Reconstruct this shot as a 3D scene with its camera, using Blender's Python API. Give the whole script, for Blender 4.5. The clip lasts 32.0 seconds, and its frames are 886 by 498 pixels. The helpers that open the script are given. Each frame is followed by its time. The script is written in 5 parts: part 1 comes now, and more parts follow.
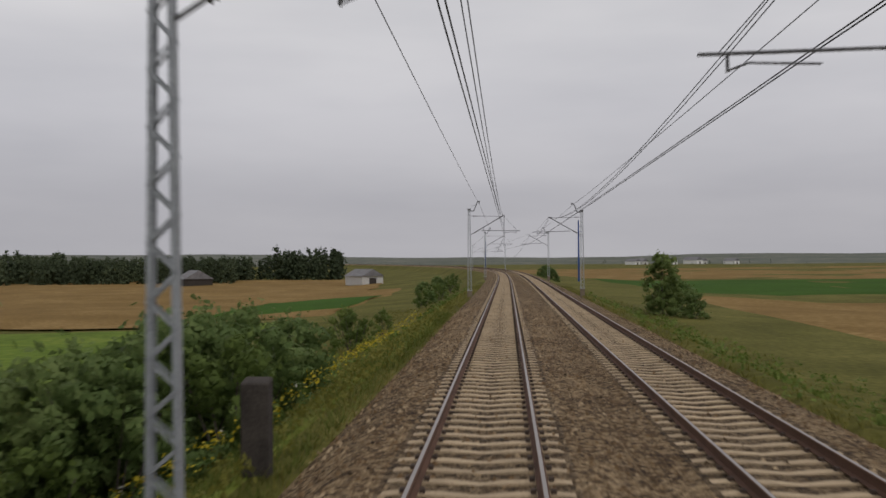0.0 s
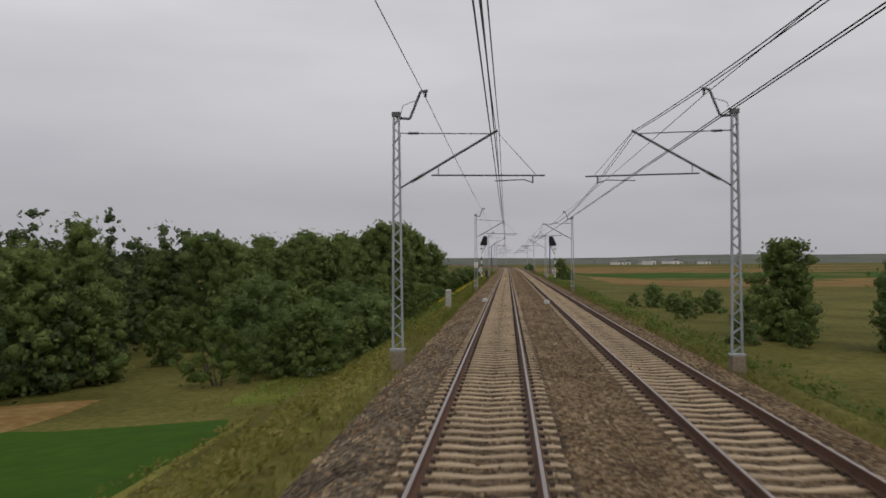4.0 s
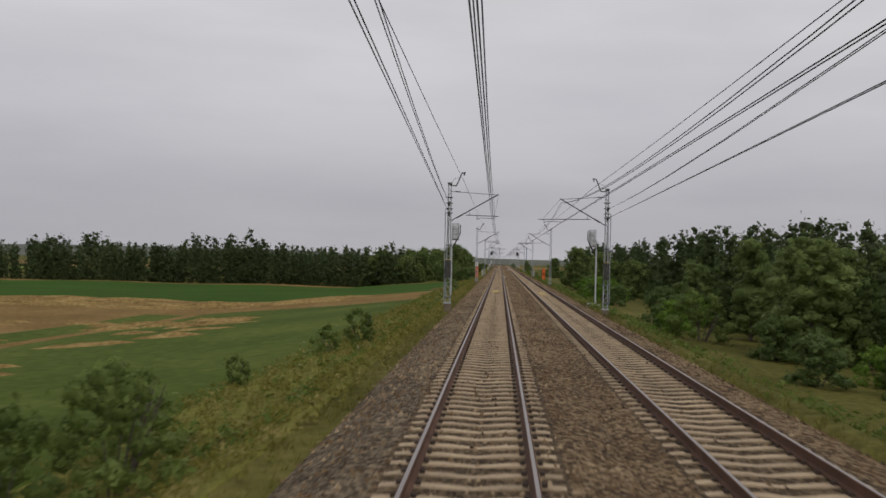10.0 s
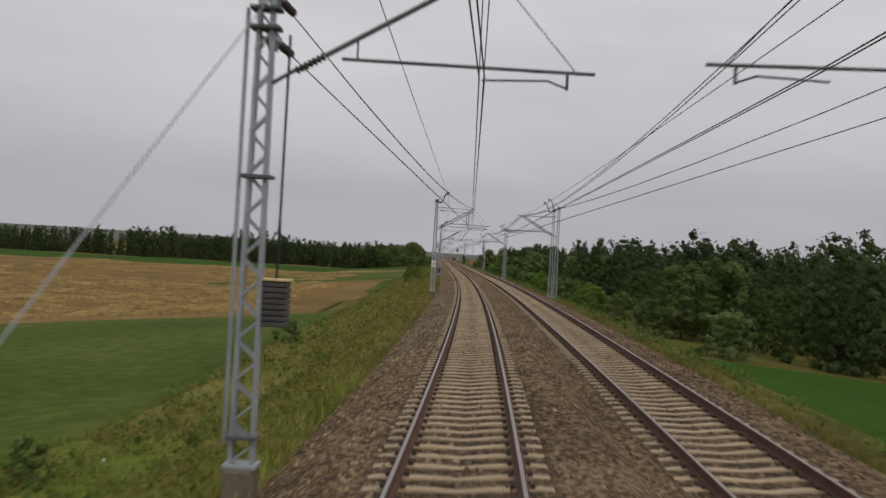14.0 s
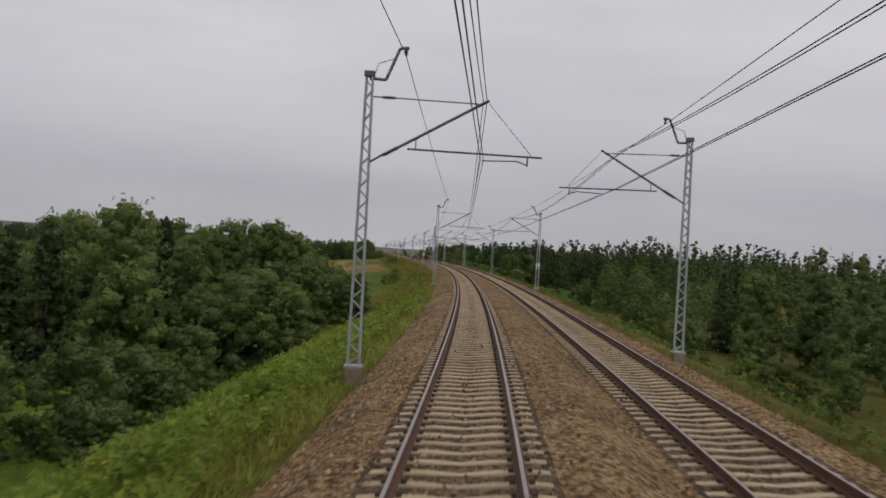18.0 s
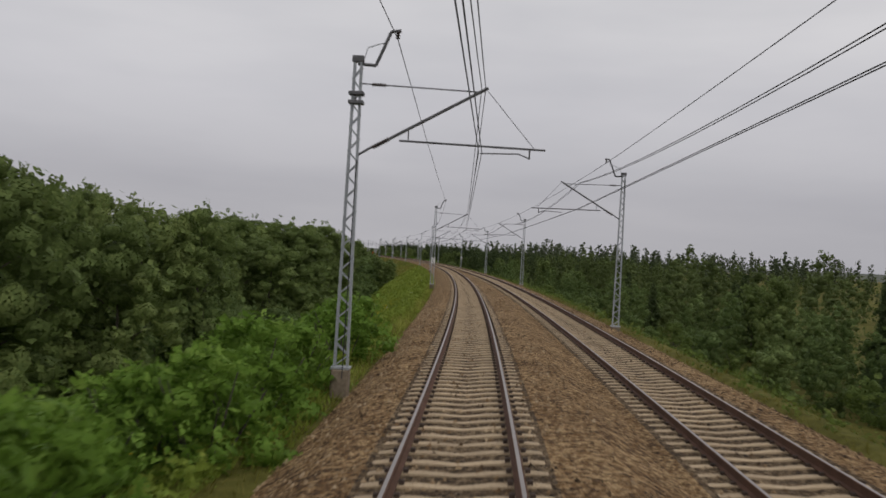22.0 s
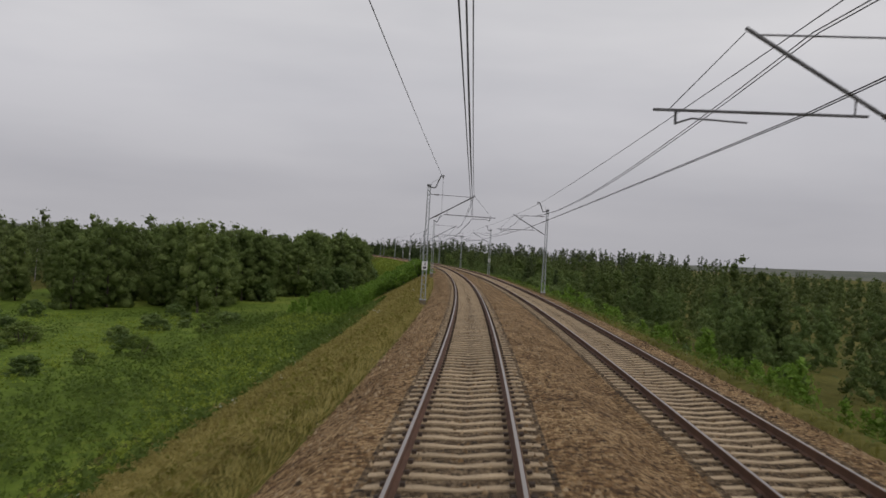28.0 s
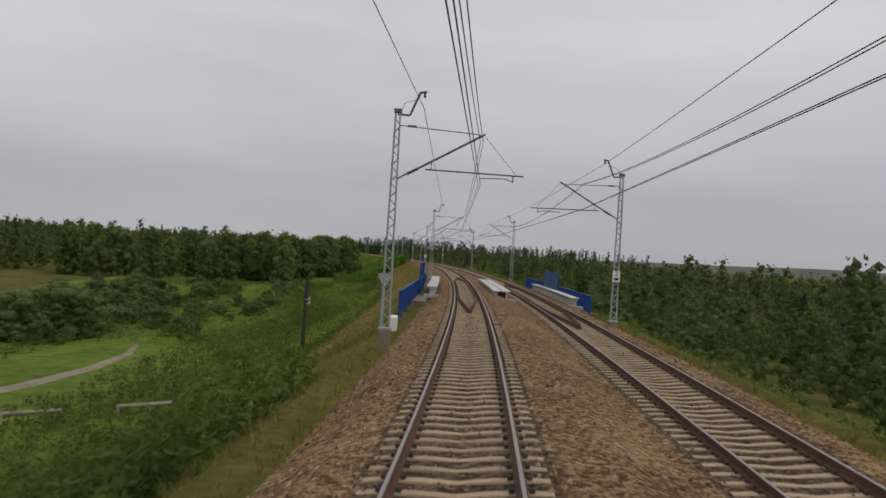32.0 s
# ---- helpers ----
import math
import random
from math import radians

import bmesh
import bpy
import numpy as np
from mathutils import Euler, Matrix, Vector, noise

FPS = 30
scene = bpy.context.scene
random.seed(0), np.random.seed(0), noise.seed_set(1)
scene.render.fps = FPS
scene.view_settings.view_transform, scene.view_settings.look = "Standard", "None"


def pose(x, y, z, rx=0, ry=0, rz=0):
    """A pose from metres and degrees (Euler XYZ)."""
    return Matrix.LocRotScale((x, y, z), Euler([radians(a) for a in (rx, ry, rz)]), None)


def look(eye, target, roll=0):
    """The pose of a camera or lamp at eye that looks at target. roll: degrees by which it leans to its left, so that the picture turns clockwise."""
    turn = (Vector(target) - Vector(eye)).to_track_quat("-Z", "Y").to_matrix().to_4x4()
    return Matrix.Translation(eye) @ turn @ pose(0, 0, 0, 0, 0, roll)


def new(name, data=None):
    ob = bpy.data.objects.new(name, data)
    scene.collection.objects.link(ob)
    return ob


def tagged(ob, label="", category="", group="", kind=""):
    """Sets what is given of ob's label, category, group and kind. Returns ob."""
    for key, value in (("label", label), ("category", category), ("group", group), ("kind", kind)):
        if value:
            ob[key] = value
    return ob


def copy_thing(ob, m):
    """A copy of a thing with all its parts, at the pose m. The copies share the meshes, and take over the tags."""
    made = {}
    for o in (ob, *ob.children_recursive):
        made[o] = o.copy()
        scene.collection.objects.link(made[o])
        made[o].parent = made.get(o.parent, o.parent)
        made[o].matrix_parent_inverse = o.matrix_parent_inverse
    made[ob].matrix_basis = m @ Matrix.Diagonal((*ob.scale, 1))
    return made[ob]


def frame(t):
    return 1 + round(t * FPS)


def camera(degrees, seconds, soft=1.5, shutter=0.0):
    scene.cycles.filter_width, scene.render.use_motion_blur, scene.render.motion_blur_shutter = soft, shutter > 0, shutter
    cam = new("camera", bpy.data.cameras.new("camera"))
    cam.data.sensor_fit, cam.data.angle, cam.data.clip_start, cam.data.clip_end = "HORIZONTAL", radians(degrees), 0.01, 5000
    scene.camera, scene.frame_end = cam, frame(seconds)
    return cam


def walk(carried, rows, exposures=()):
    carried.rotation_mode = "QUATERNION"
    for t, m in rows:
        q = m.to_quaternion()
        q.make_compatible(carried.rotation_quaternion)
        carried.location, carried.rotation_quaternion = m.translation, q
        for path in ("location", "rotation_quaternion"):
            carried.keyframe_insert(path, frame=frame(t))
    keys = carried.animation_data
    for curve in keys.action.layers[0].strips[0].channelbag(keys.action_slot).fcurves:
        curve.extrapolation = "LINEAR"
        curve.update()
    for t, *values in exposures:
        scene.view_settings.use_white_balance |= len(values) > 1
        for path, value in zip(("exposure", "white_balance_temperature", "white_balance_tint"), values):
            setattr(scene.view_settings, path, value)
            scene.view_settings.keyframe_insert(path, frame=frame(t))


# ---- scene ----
cam = camera(51.4, 32.0, soft=1.6, shutter=0.12)

# ---- the railway's line: distance s along it (metres), offset n to the right, height z above the rails ----
BEND = ((-1200, .00067), (-1040, .00067), (-900, .00063), (-760, .00055), (-640, .00057), (-560, .00052), (-500, .00057),
        (-450, .00046), (-400, .00043), (-350, 0.0), (120, 0.0), (250, .0008), (500, .0008), (700, 0.0), (6000, 0.0))
S_GRID = np.arange(-1200.0, 6000.0, 2.0)
PSI = np.cumsum(np.interp(S_GRID, [b[0] for b in BEND], [b[1] for b in BEND])) * 2.0
I0 = 600
PSI -= PSI[I0]
X_GRID = np.cumsum(-np.sin(PSI)) * 2.0
Y_GRID = np.cumsum(np.cos(PSI)) * 2.0
X_GRID -= X_GRID[I0]
Y_GRID -= Y_GRID[I0]
TRACK_GAP = 4.0
GAUGE = 0.7535


def heading(s):
    return np.interp(s, S_GRID, PSI)


def cant(s):
    a = np.clip((-345.0 - s) / 55.0 + 0.5, 0, 1)
    return np.radians(3.59) * a * a * (3 - 2 * a)


def widen(s):
    """How much wider than usual the tracks lie apart."""
    return np.interp(s, [-1030.0, -850.0, -670.0, -560.0, -450.0], [1.2, 1.0, 0.85, 0.45, 0.0])


def place(s, n, z):
    """World place of (s, n, z), for numbers or arrays."""
    p = heading(s)
    n = n + widen(s) * np.clip((n - 1.9) / 1.1, 0, 1)
    return np.stack(np.broadcast_arrays(np.interp(s, S_GRID, X_GRID) + n * np.cos(p), np.interp(s, S_GRID, Y_GRID) + n * np.sin(p), z * 1.0), -1)


def on_track(s, n, z, centre=0.0):
    """As place, on the tilted plane of a track whose axis lies at the offset centre."""
    c = cant(s)
    drop = np.interp(s, [-600.0, -450.0], [-0.42, -0.12]) if centre > 2 else 0.0
    return place(s, centre + (n - centre) * np.cos(c) - z * np.sin(c), drop + (n - centre) * np.sin(c) + z * np.cos(c))


def spot(s, n, z, turn=0.0):
    """Pose of an upright thing at (s, n, z), its y axis along the line."""
    x, y, zz = place(s, n, z)
    return pose(x, y, zz, 0, 0, math.degrees(float(heading(s))) + turn)


# ---- camera: seconds, distance run backwards, yaw, pitch and roll against the track ----
RUN = (
    (0.0, -36.6, 4.0, 0.70, 0.45), (0.5, -18.4, 4.0, 0.70, 0.47), (1.0, -0.4, 3.99, 0.71, 0.49), (2.0, 37.4, 4.02, 0.68, 0.3), (3.0, 74.9, 4.10, 0.76, 0.43),
    (4.5, 132.5, 3.95, 0.72, 0.4), (6.0, 190.3, 3.84, 0.71, 0.38), (7.0, 228.8, 3.78, 0.73, 0.3), (8.0, 267.3, 3.86, 0.78, 0.30),
    (9.0, 305.8, 3.75, 0.72, 0.4), (10.0, 344.2, 3.55, 0.66, 0.51), (11.0, 382.5, 3.2, 0.7, 0.3), (12.0, 420.4, 3.16, 0.49, 0.25),
    (13.0, 458.1, 2.90, 0.38, 0.36), (14.0, 495.1, 2.95, 0.36, 0.35), (15.5, 549.9, 2.98, 0.3, 0.32), (17.0, 602.7, 3.01, 0.25, 0.29),
    (18.0, 637.4, 2.98, 0.22, 0.3), (19.0, 670.4, 3.07, 0.22, 0.33), (20.0, 702.8, 3.0, 0.2, 0.3), (21.0, 734.4, 3.03, 0.23, 0.37),
    (22.0, 765.2, 2.85, 0.28, 0.3), (23.0, 794.9, 2.99, 0.27, 0.43), (24.0, 824.8, 2.92, 0.3, 0.3), (25.0, 851.6, 3.05, 0.23, 0.15),
    (26.5, 892.4, 3.0, 0.26, 0.25), (28.0, 931.9, 2.99, 0.28, 0.30), (29.0, 957.4, 2.95, 0.40, 0.2), (30.0, 981.5, 2.80, 0.42, 0.38),
    (31.0, 1005.2, 2.95, 0.36, 0.1), (32.0, 1028.8, 2.98, 0.22, 0.02))
ROWS = []
for t, u, yaw, pitch, roll in RUN:
    s = -u
    x, y, z = on_track(s, 0.363, 2.5)
    ROWS.append((t, pose(x, y, z, 90 + pitch, -math.degrees(float(cant(s))) + roll, math.degrees(float(heading(s))) + yaw)))
walk(cam, ROWS)

# ---- light: a closed grey cloud cover ----
SUN_UP, SUN_ROUND = 48.0, 150.0
world = bpy.data.worlds.new("overcast")
scene.world = world
world.use_nodes = True
wt = world.node_tree
wt.nodes.clear()
w_out = wt.nodes.new("ShaderNodeOutputWorld")
w_bg = wt.nodes.new("ShaderNodeBackground")
w_sky = wt.nodes.new("ShaderNodeTexSky")
w_sky.sky_type, w_sky.sun_disc = "NISHITA", False
w_sky.sun_elevation, w_sky.sun_rotation = radians(SUN_UP), radians(SUN_ROUND)
w_sky.dust_density = 4.0
w_co = wt.nodes.new("ShaderNodeTexCoord")
w_map = wt.nodes.new("ShaderNodeMapping")
w_map.inputs["Scale"].default_value = (1.0, 1.0, 4.5)
w_noise = wt.nodes.new("ShaderNodeTexNoise")
w_noise.inputs["Scale"].default_value, w_noise.inputs["Detail"].default_value, w_noise.inputs["Roughness"].default_value = 1.6, 5.0, 0.5
w_ramp = wt.nodes.new("ShaderNodeValToRGB")
w_ramp.color_ramp.elements[0].position, w_ramp.color_ramp.elements[0].color = 0.3, (5.1, 5.05, 5.35, 1)
w_ramp.color_ramp.elements[1].position, w_ramp.color_ramp.elements[1].color = 0.7, (6.9, 6.75, 6.9, 1)
w_sep = wt.nodes.new("ShaderNodeSeparateXYZ")
w_rise = wt.nodes.new("ShaderNodeValToRGB")
w_rise.color_ramp.elements[0].position, w_rise.color_ramp.elements[0].color = 0.0, (0.76, 0.76, 0.78, 1)
w_rise.color_ramp.elements[1].position, w_rise.color_ramp.elements[1].color = 0.28, (1.06, 1.06, 1.05, 1)
w_low = w_rise.color_ramp.elements.new(0.07)
w_low.color = (0.715, 0.715, 0.745, 1)
w_high = w_rise.color_ramp.elements.new(0.16)
w_high.color = (0.88, 0.88, 0.90, 1)
w_mul = wt.nodes.new("ShaderNodeMix")
w_mul.data_type, w_mul.blend_type = "RGBA", "MULTIPLY"
w_mul.inputs[0].default_value = 1.0
w_mix = wt.nodes.new("ShaderNodeMix")
w_mix.data_type = "RGBA"
w_mix.inputs[0].default_value = 0.93
lk = wt.links.new
lk(w_co.outputs["Generated"], w_map.inputs["Vector"])
lk(w_map.outputs["Vector"], w_noise.inputs["Vector"])
lk(w_noise.outputs["Fac"], w_ramp.inputs["Fac"])
lk(w_co.outputs["Generated"], w_sep.inputs[0])
lk(w_sep.outputs["Z"], w_rise.inputs["Fac"])
lk(w_ramp.outputs["Color"], w_mul.inputs[6])
lk(w_rise.outputs["Color"], w_mul.inputs[7])
lk(w_sky.outputs["Color"], w_mix.inputs[6])
lk(w_mul.outputs[2], w_mix.inputs[7])
lk(w_mix.outputs[2], w_bg.inputs["Color"])
w_bg.inputs["Strength"].default_value = 0.1
lk(w_bg.outputs[0], w_out.inputs["Surface"])

sun = new("sun", bpy.data.lights.new("sun", "SUN"))
sun.data.energy, sun.data.angle, sun.data.color = 0.7, radians(25), (1.0, 0.97, 0.93)
sun.matrix_world = look((0, 0, 60), (60 * math.sin(radians(SUN_ROUND)) * -1, -60 * math.cos(radians(SUN_ROUND)), 60 - 60 * math.tan(radians(SUN_UP))))

# ---- materials ----


def material(name, base, rough=0.8, metal=0.0, dark=0.6, light=1.3, scale=3.0, fine=40.0, bump=0.3, distance=0.02, vary=0.0, tint=None, obj=False, spec=0.3):
    """A surface with a coarse and a fine variation of its colour, and relief. tint: a second colour in patches; vary: spread from object to object or piece to piece."""
    m = bpy.data.materials.new(name)
    m.use_nodes = True
    nt = m.node_tree
    b = nt.nodes["Principled BSDF"]
    b.inputs["Roughness"].default_value, b.inputs["Metallic"].default_value = rough, metal
    b.inputs["Specular IOR Level"].default_value = spec
    co = nt.nodes.new("ShaderNodeTexCoord")
    big, small = nt.nodes.new("ShaderNodeTexNoise"), nt.nodes.new("ShaderNodeTexNoise")
    where = co.outputs["Object"] if obj else None
    if where is None:
        geo = nt.nodes.new("ShaderNodeNewGeometry")
        where = geo.outputs["Position"]
    for node, sc, de in ((big, scale, 3.0), (small, fine, 2.0)):
        node.inputs["Scale"].default_value, node.inputs["Detail"].default_value = sc, de
        nt.links.new(where, node.inputs["Vector"])
    add = nt.nodes.new("ShaderNodeMath")
    add.operation = "ADD"
    nt.links.new(big.outputs["Fac"], add.inputs[0])
    nt.links.new(small.outputs["Fac"], add.inputs[1])
    last = add.outputs[0]
    if vary:
        info = nt.nodes.new("ShaderNodeObjectInfo")
        isl = nt.nodes.new("ShaderNodeNewGeometry")
        two = nt.nodes.new("ShaderNodeMath")
        two.operation = "ADD"
        nt.links.new(info.outputs["Random"], two.inputs[0])
        nt.links.new(isl.outputs["Random Per Island"], two.inputs[1])
        mad = nt.nodes.new("ShaderNodeMath")
        mad.operation = "MULTIPLY_ADD"
        mad.inputs[1].default_value = vary
        nt.links.new(two.outputs[0], mad.inputs[0])
        nt.links.new(last, mad.inputs[2])
        off = nt.nodes.new("ShaderNodeMath")
        off.operation = "SUBTRACT"
        off.inputs[1].default_value = vary
        nt.links.new(mad.outputs[0], off.inputs[0])
        last = off.outputs[0]
    rng = nt.nodes.new("ShaderNodeMapRange")
    rng.inputs["From Min"].default_value, rng.inputs["From Max"].default_value = 0.65, 1.35
    nt.links.new(last, rng.inputs["Value"])
    ramp = nt.nodes.new("ShaderNodeValToRGB")
    e = ramp.color_ramp.elements
    e[0].color, e[1].color = [c * dark for c in base] + [1], [min(1, c * light) for c in base] + [1]
    if tint:
        e[1].color = [*tint, 1]
        mid = e.new(0.5)
        mid.color = [*base, 1]
    nt.links.new(rng.outputs[0], ramp.inputs["Fac"])
    nt.links.new(ramp.outputs["Color"], b.inputs["Base Color"])
    if bump:
        bp = nt.nodes.new("ShaderNodeBump")
        bp.inputs["Strength"].default_value, bp.inputs["Distance"].default_value = bump, distance
        nt.links.new(small.outputs["Fac"], bp.inputs["Height"])
        nt.links.new(bp.outputs[0], b.inputs["Normal"])
    return m


def gravel(name, scale, low, mid, high):
    """Crushed stone: every stone a cell of its own tone, with dark joints, dust and damp in patches."""
    m = bpy.data.materials.new(name)
    m.use_nodes = True
    nt = m.node_tree
    b = nt.nodes["Principled BSDF"]
    b.inputs["Roughness"].default_value, b.inputs["Specular IOR Level"].default_value = 0.95, 0.2
    geo = nt.nodes.new("ShaderNodeNewGeometry")
    cell, patchy = nt.nodes.new("ShaderNodeTexVoronoi"), nt.nodes.new("ShaderNodeTexNoise")
    cell.inputs["Scale"].default_value, patchy.inputs["Scale"].default_value = scale, 0.45
    patchy.inputs["Detail"].default_value = 4.0
    sep = nt.nodes.new("ShaderNodeSeparateColor")
    mad, ramp, bp = nt.nodes.new("ShaderNodeMath"), nt.nodes.new("ShaderNodeValToRGB"), nt.nodes.new("ShaderNodeBump")
    mad.operation, mad.inputs[1].default_value = "MULTIPLY_ADD", 1.0
    half = nt.nodes.new("ShaderNodeMath")
    half.operation, half.inputs[1].default_value, half.inputs[2].default_value = "MULTIPLY_ADD", 0.8, -0.40
    for node in (cell, patchy):
        nt.links.new(geo.outputs["Position"], node.inputs["Vector"])
    nt.links.new(cell.outputs["Color"], sep.inputs[0])
    nt.links.new(patchy.outputs["Fac"], half.inputs[0])
    nt.links.new(sep.outputs[0], mad.inputs[0])
    nt.links.new(half.outputs[0], mad.inputs[2])
    e = ramp.color_ramp.elements
    e[0].color, e[1].color = [*low, 1], [*high, 1]
    e.new(0.5).color = [*mid, 1]
    nt.links.new(mad.outputs[0], ramp.inputs["Fac"])
    nt.links.new(ramp.outputs["Color"], b.inputs["Base Color"])
    bp.inputs["Strength"].default_value, bp.inputs["Distance"].default_value, bp.invert = 1.0, 0.09, True
    nt.links.new(cell.outputs["Distance"], bp.inputs["Height"])
    nt.links.new(bp.outputs[0], b.inputs["Normal"])
    return m


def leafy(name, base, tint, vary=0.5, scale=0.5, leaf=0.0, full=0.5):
    """Foliage: matt, a little translucent, uneven from leaf to leaf, with shade between leaves mottled into its colour.
    """
    # fine noise near leaf size: random leaf tone plus painted dark of shaded gaps
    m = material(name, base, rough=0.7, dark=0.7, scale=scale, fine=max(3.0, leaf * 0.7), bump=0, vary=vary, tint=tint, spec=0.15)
    nt = m.node_tree
    b = nt.nodes["Principled BSDF"]
    tr = nt.nodes.new("ShaderNodeBsdfTranslucent")
    mx = nt.nodes.new("ShaderNodeMixShader")
    mx.inputs[0].default_value = 0.4
    nt.links.new(b.inputs["Base Color"].links[0].from_socket, tr.inputs["Color"])
    nt.links.new(b.outputs[0], mx.inputs[1])
    nt.links.new(tr.outputs[0], mx.inputs[2])
    last = mx.outputs[0]
    if leaf:
        # a spray is made of single leaves with gaps between them
        geo, cell, cut = nt.nodes.new("ShaderNodeNewGeometry"), nt.nodes.new("ShaderNodeTexVoronoi"), nt.nodes.new("ShaderNodeMath")
        cell.inputs["Scale"].default_value = leaf
        cut.operation, cut.inputs[1].default_value = "LESS_THAN", full
        gap, both = nt.nodes.new("ShaderNodeBsdfTransparent"), nt.nodes.new("ShaderNodeMixShader")
        nt.links.new(geo.outputs["Position"], cell.inputs["Vector"])
        nt.links.new(cell.outputs["Distance"], cut.inputs[0])
        nt.links.new(cut.outputs[0], both.inputs[0])
        nt.links.new(gap.outputs[0], both.inputs[1])
        nt.links.new(last, both.inputs[2])
        last = both.outputs[0]
    nt.links.new(last, nt.nodes["Material Output"].inputs["Surface"])
    return m


M_BALLAST = gravel("ballast", 15.0, (0.046, 0.025, 0.011), (0.215, 0.124, 0.053), (0.48, 0.335, 0.175))
M_BALLAST_MID = gravel("brown_ballast", 15.0, (0.030, 0.018, 0.010), (0.140, 0.087, 0.042), (0.37, 0.27, 0.155))
M_BALLAST_GREY = gravel("grey_ballast", 15.0, (0.034, 0.025, 0.016), (0.125, 0.092, 0.056), (0.33, 0.26, 0.17))
M_BALLAST_OILY = gravel("oily_ballast", 15.0, (0.025, 0.017, 0.010), (0.105, 0.069, 0.037), (0.26, 0.19, 0.115))
M_STONE = material("stone", (0.17, 0.104, 0.05), 0.95, dark=0.22, scale=0.4, fine=3.0, bump=0, vary=0.5, tint=(0.38, 0.285, 0.175))
M_SLEEPER = material("sleeper_concrete", (0.385, 0.295, 0.19), 0.9, dark=0.66, light=1.25, scale=1.5, fine=30.0, bump=0.4, distance=0.01, vary=0.25)
M_RUST = material("rail_rust", (0.115, 0.060, 0.038), 0.85, scale=2.0, fine=40.0, bump=0.3, distance=0.004)
M_STEEL = material("rail_steel", (0.34, 0.31, 0.29), 0.42, 0.8, dark=0.8, light=1.1, scale=0.8, fine=12.0, bump=0)
M_CLIP = material("clip", (0.065, 0.045, 0.035), 0.8, scale=4.0, bump=0)
M_GALV = material("galvanised_steel", (0.36, 0.38, 0.40), 0.55, 0.35, dark=0.75, light=1.2, scale=1.2, fine=25.0, bump=0.05)
M_TUBE = material("weathered_tube", (0.13, 0.13, 0.135), 0.6, 0.3, scale=2.0, fine=20.0, bump=0)
M_WIRE = material("wire", (0.035, 0.035, 0.038), 0.6, 0.3, scale=1.0, bump=0)
M_INSUL = material("insulator", (0.07, 0.055, 0.05), 0.3, scale=4.0, bump=0)
M_KERB = material("weathered_concrete", (0.20, 0.162, 0.118), 0.95, dark=0.6, light=1.3, scale=0.8, fine=14.0, bump=0.4, distance=0.02)
M_CONC = material("concrete", (0.37, 0.36, 0.33), 0.9, dark=0.7, light=1.2, scale=2.0, fine=30.0, bump=0.3, distance=0.01)
M_GRASS = material("grassland", (0.100, 0.096, 0.024), 0.95, dark=0.6, scale=0.12, fine=2.5, bump=0.6, distance=0.1, tint=(0.165, 0.145, 0.045), spec=0.05)
M_RUST_TURF = material("rusty_turf", (0.135, 0.085, 0.030), 0.95, dark=0.6, scale=0.5, fine=3.0, bump=0.8, distance=0.1, tint=(0.22, 0.145, 0.05), spec=0.05)
M_DRY_TURF = material("dry_turf", (0.225, 0.19, 0.06), 0.95, dark=0.6, scale=0.3, fine=3.0, bump=0.6, distance=0.1, tint=(0.30, 0.25, 0.09), spec=0.05)
M_BANK_TURF = material("bank_turf", (0.155, 0.155, 0.034), 0.95, dark=0.65, scale=0.2, fine=2.5, bump=0.6, distance=0.1, tint=(0.225, 0.205, 0.058), spec=0.05)
M_LUSH_TURF = material("lush_turf", (0.125, 0.155, 0.026), 0.95, dark=0.6, scale=0.3, fine=3.0, bump=0.6, distance=0.1, tint=(0.19, 0.205, 0.045), spec=0.05)
M_BLADE = leafy("grass_blades", (0.165, 0.158, 0.036), (0.27, 0.232, 0.076), vary=0.18, scale=0.12)
M_BLADE_DRY = leafy("dry_grass_blades", (0.35, 0.30, 0.10), (0.44, 0.37, 0.15), vary=0.15, scale=0.3)
M_FIELD = material("green_field", (0.036, 0.080, 0.009), 0.95, dark=0.8, light=1.25, scale=0.05, fine=1.2, bump=0.5, distance=0.1, spec=0.05)
M_PASTURE = material("pasture", (0.066, 0.096, 0.016), 0.95, dark=0.7, scale=0.06, fine=1.2, bump=0.6, distance=0.1, tint=(0.115, 0.135, 0.03), spec=0.05)
M_GOLD = material("stubble_field", (0.19, 0.120, 0.042), 0.95, dark=0.72, scale=0.10, fine=1.6, bump=0.6, distance=0.1, tint=(0.28, 0.19, 0.08), spec=0.05)
M_STRAW = material("straw_swath", (0.25, 0.17, 0.065), 0.95, dark=0.5, scale=0.25, fine=2.0, bump=1.0, distance=0.15, tint=(0.36, 0.26, 0.11), spec=0.05)
M_MEADOW = material("meadow", (0.108, 0.160, 0.024), 0.95, dark=0.6, scale=0.07, fine=0.9, bump=0.7, distance=0.2, tint=(0.185, 0.215, 0.042), spec=0.05)
M_GREEN_BLADE = leafy("green_blades", (0.110, 0.135, 0.026), (0.19, 0.20, 0.055), vary=0.18, scale=0.12)
M_MEADOW_BLADE = leafy("meadow_blades", (0.095, 0.145, 0.028), (0.18, 0.205, 0.055), vary=0.18, scale=0.07)
M_LUSH_BLADE = leafy("lush_blades", (0.215, 0.27, 0.04), (0.35, 0.37, 0.085), vary=0.18, scale=0.12)
M_BARK = material("bark", (0.10, 0.085, 0.068), 0.95, scale=3.0, fine=20.0, bump=0.6)
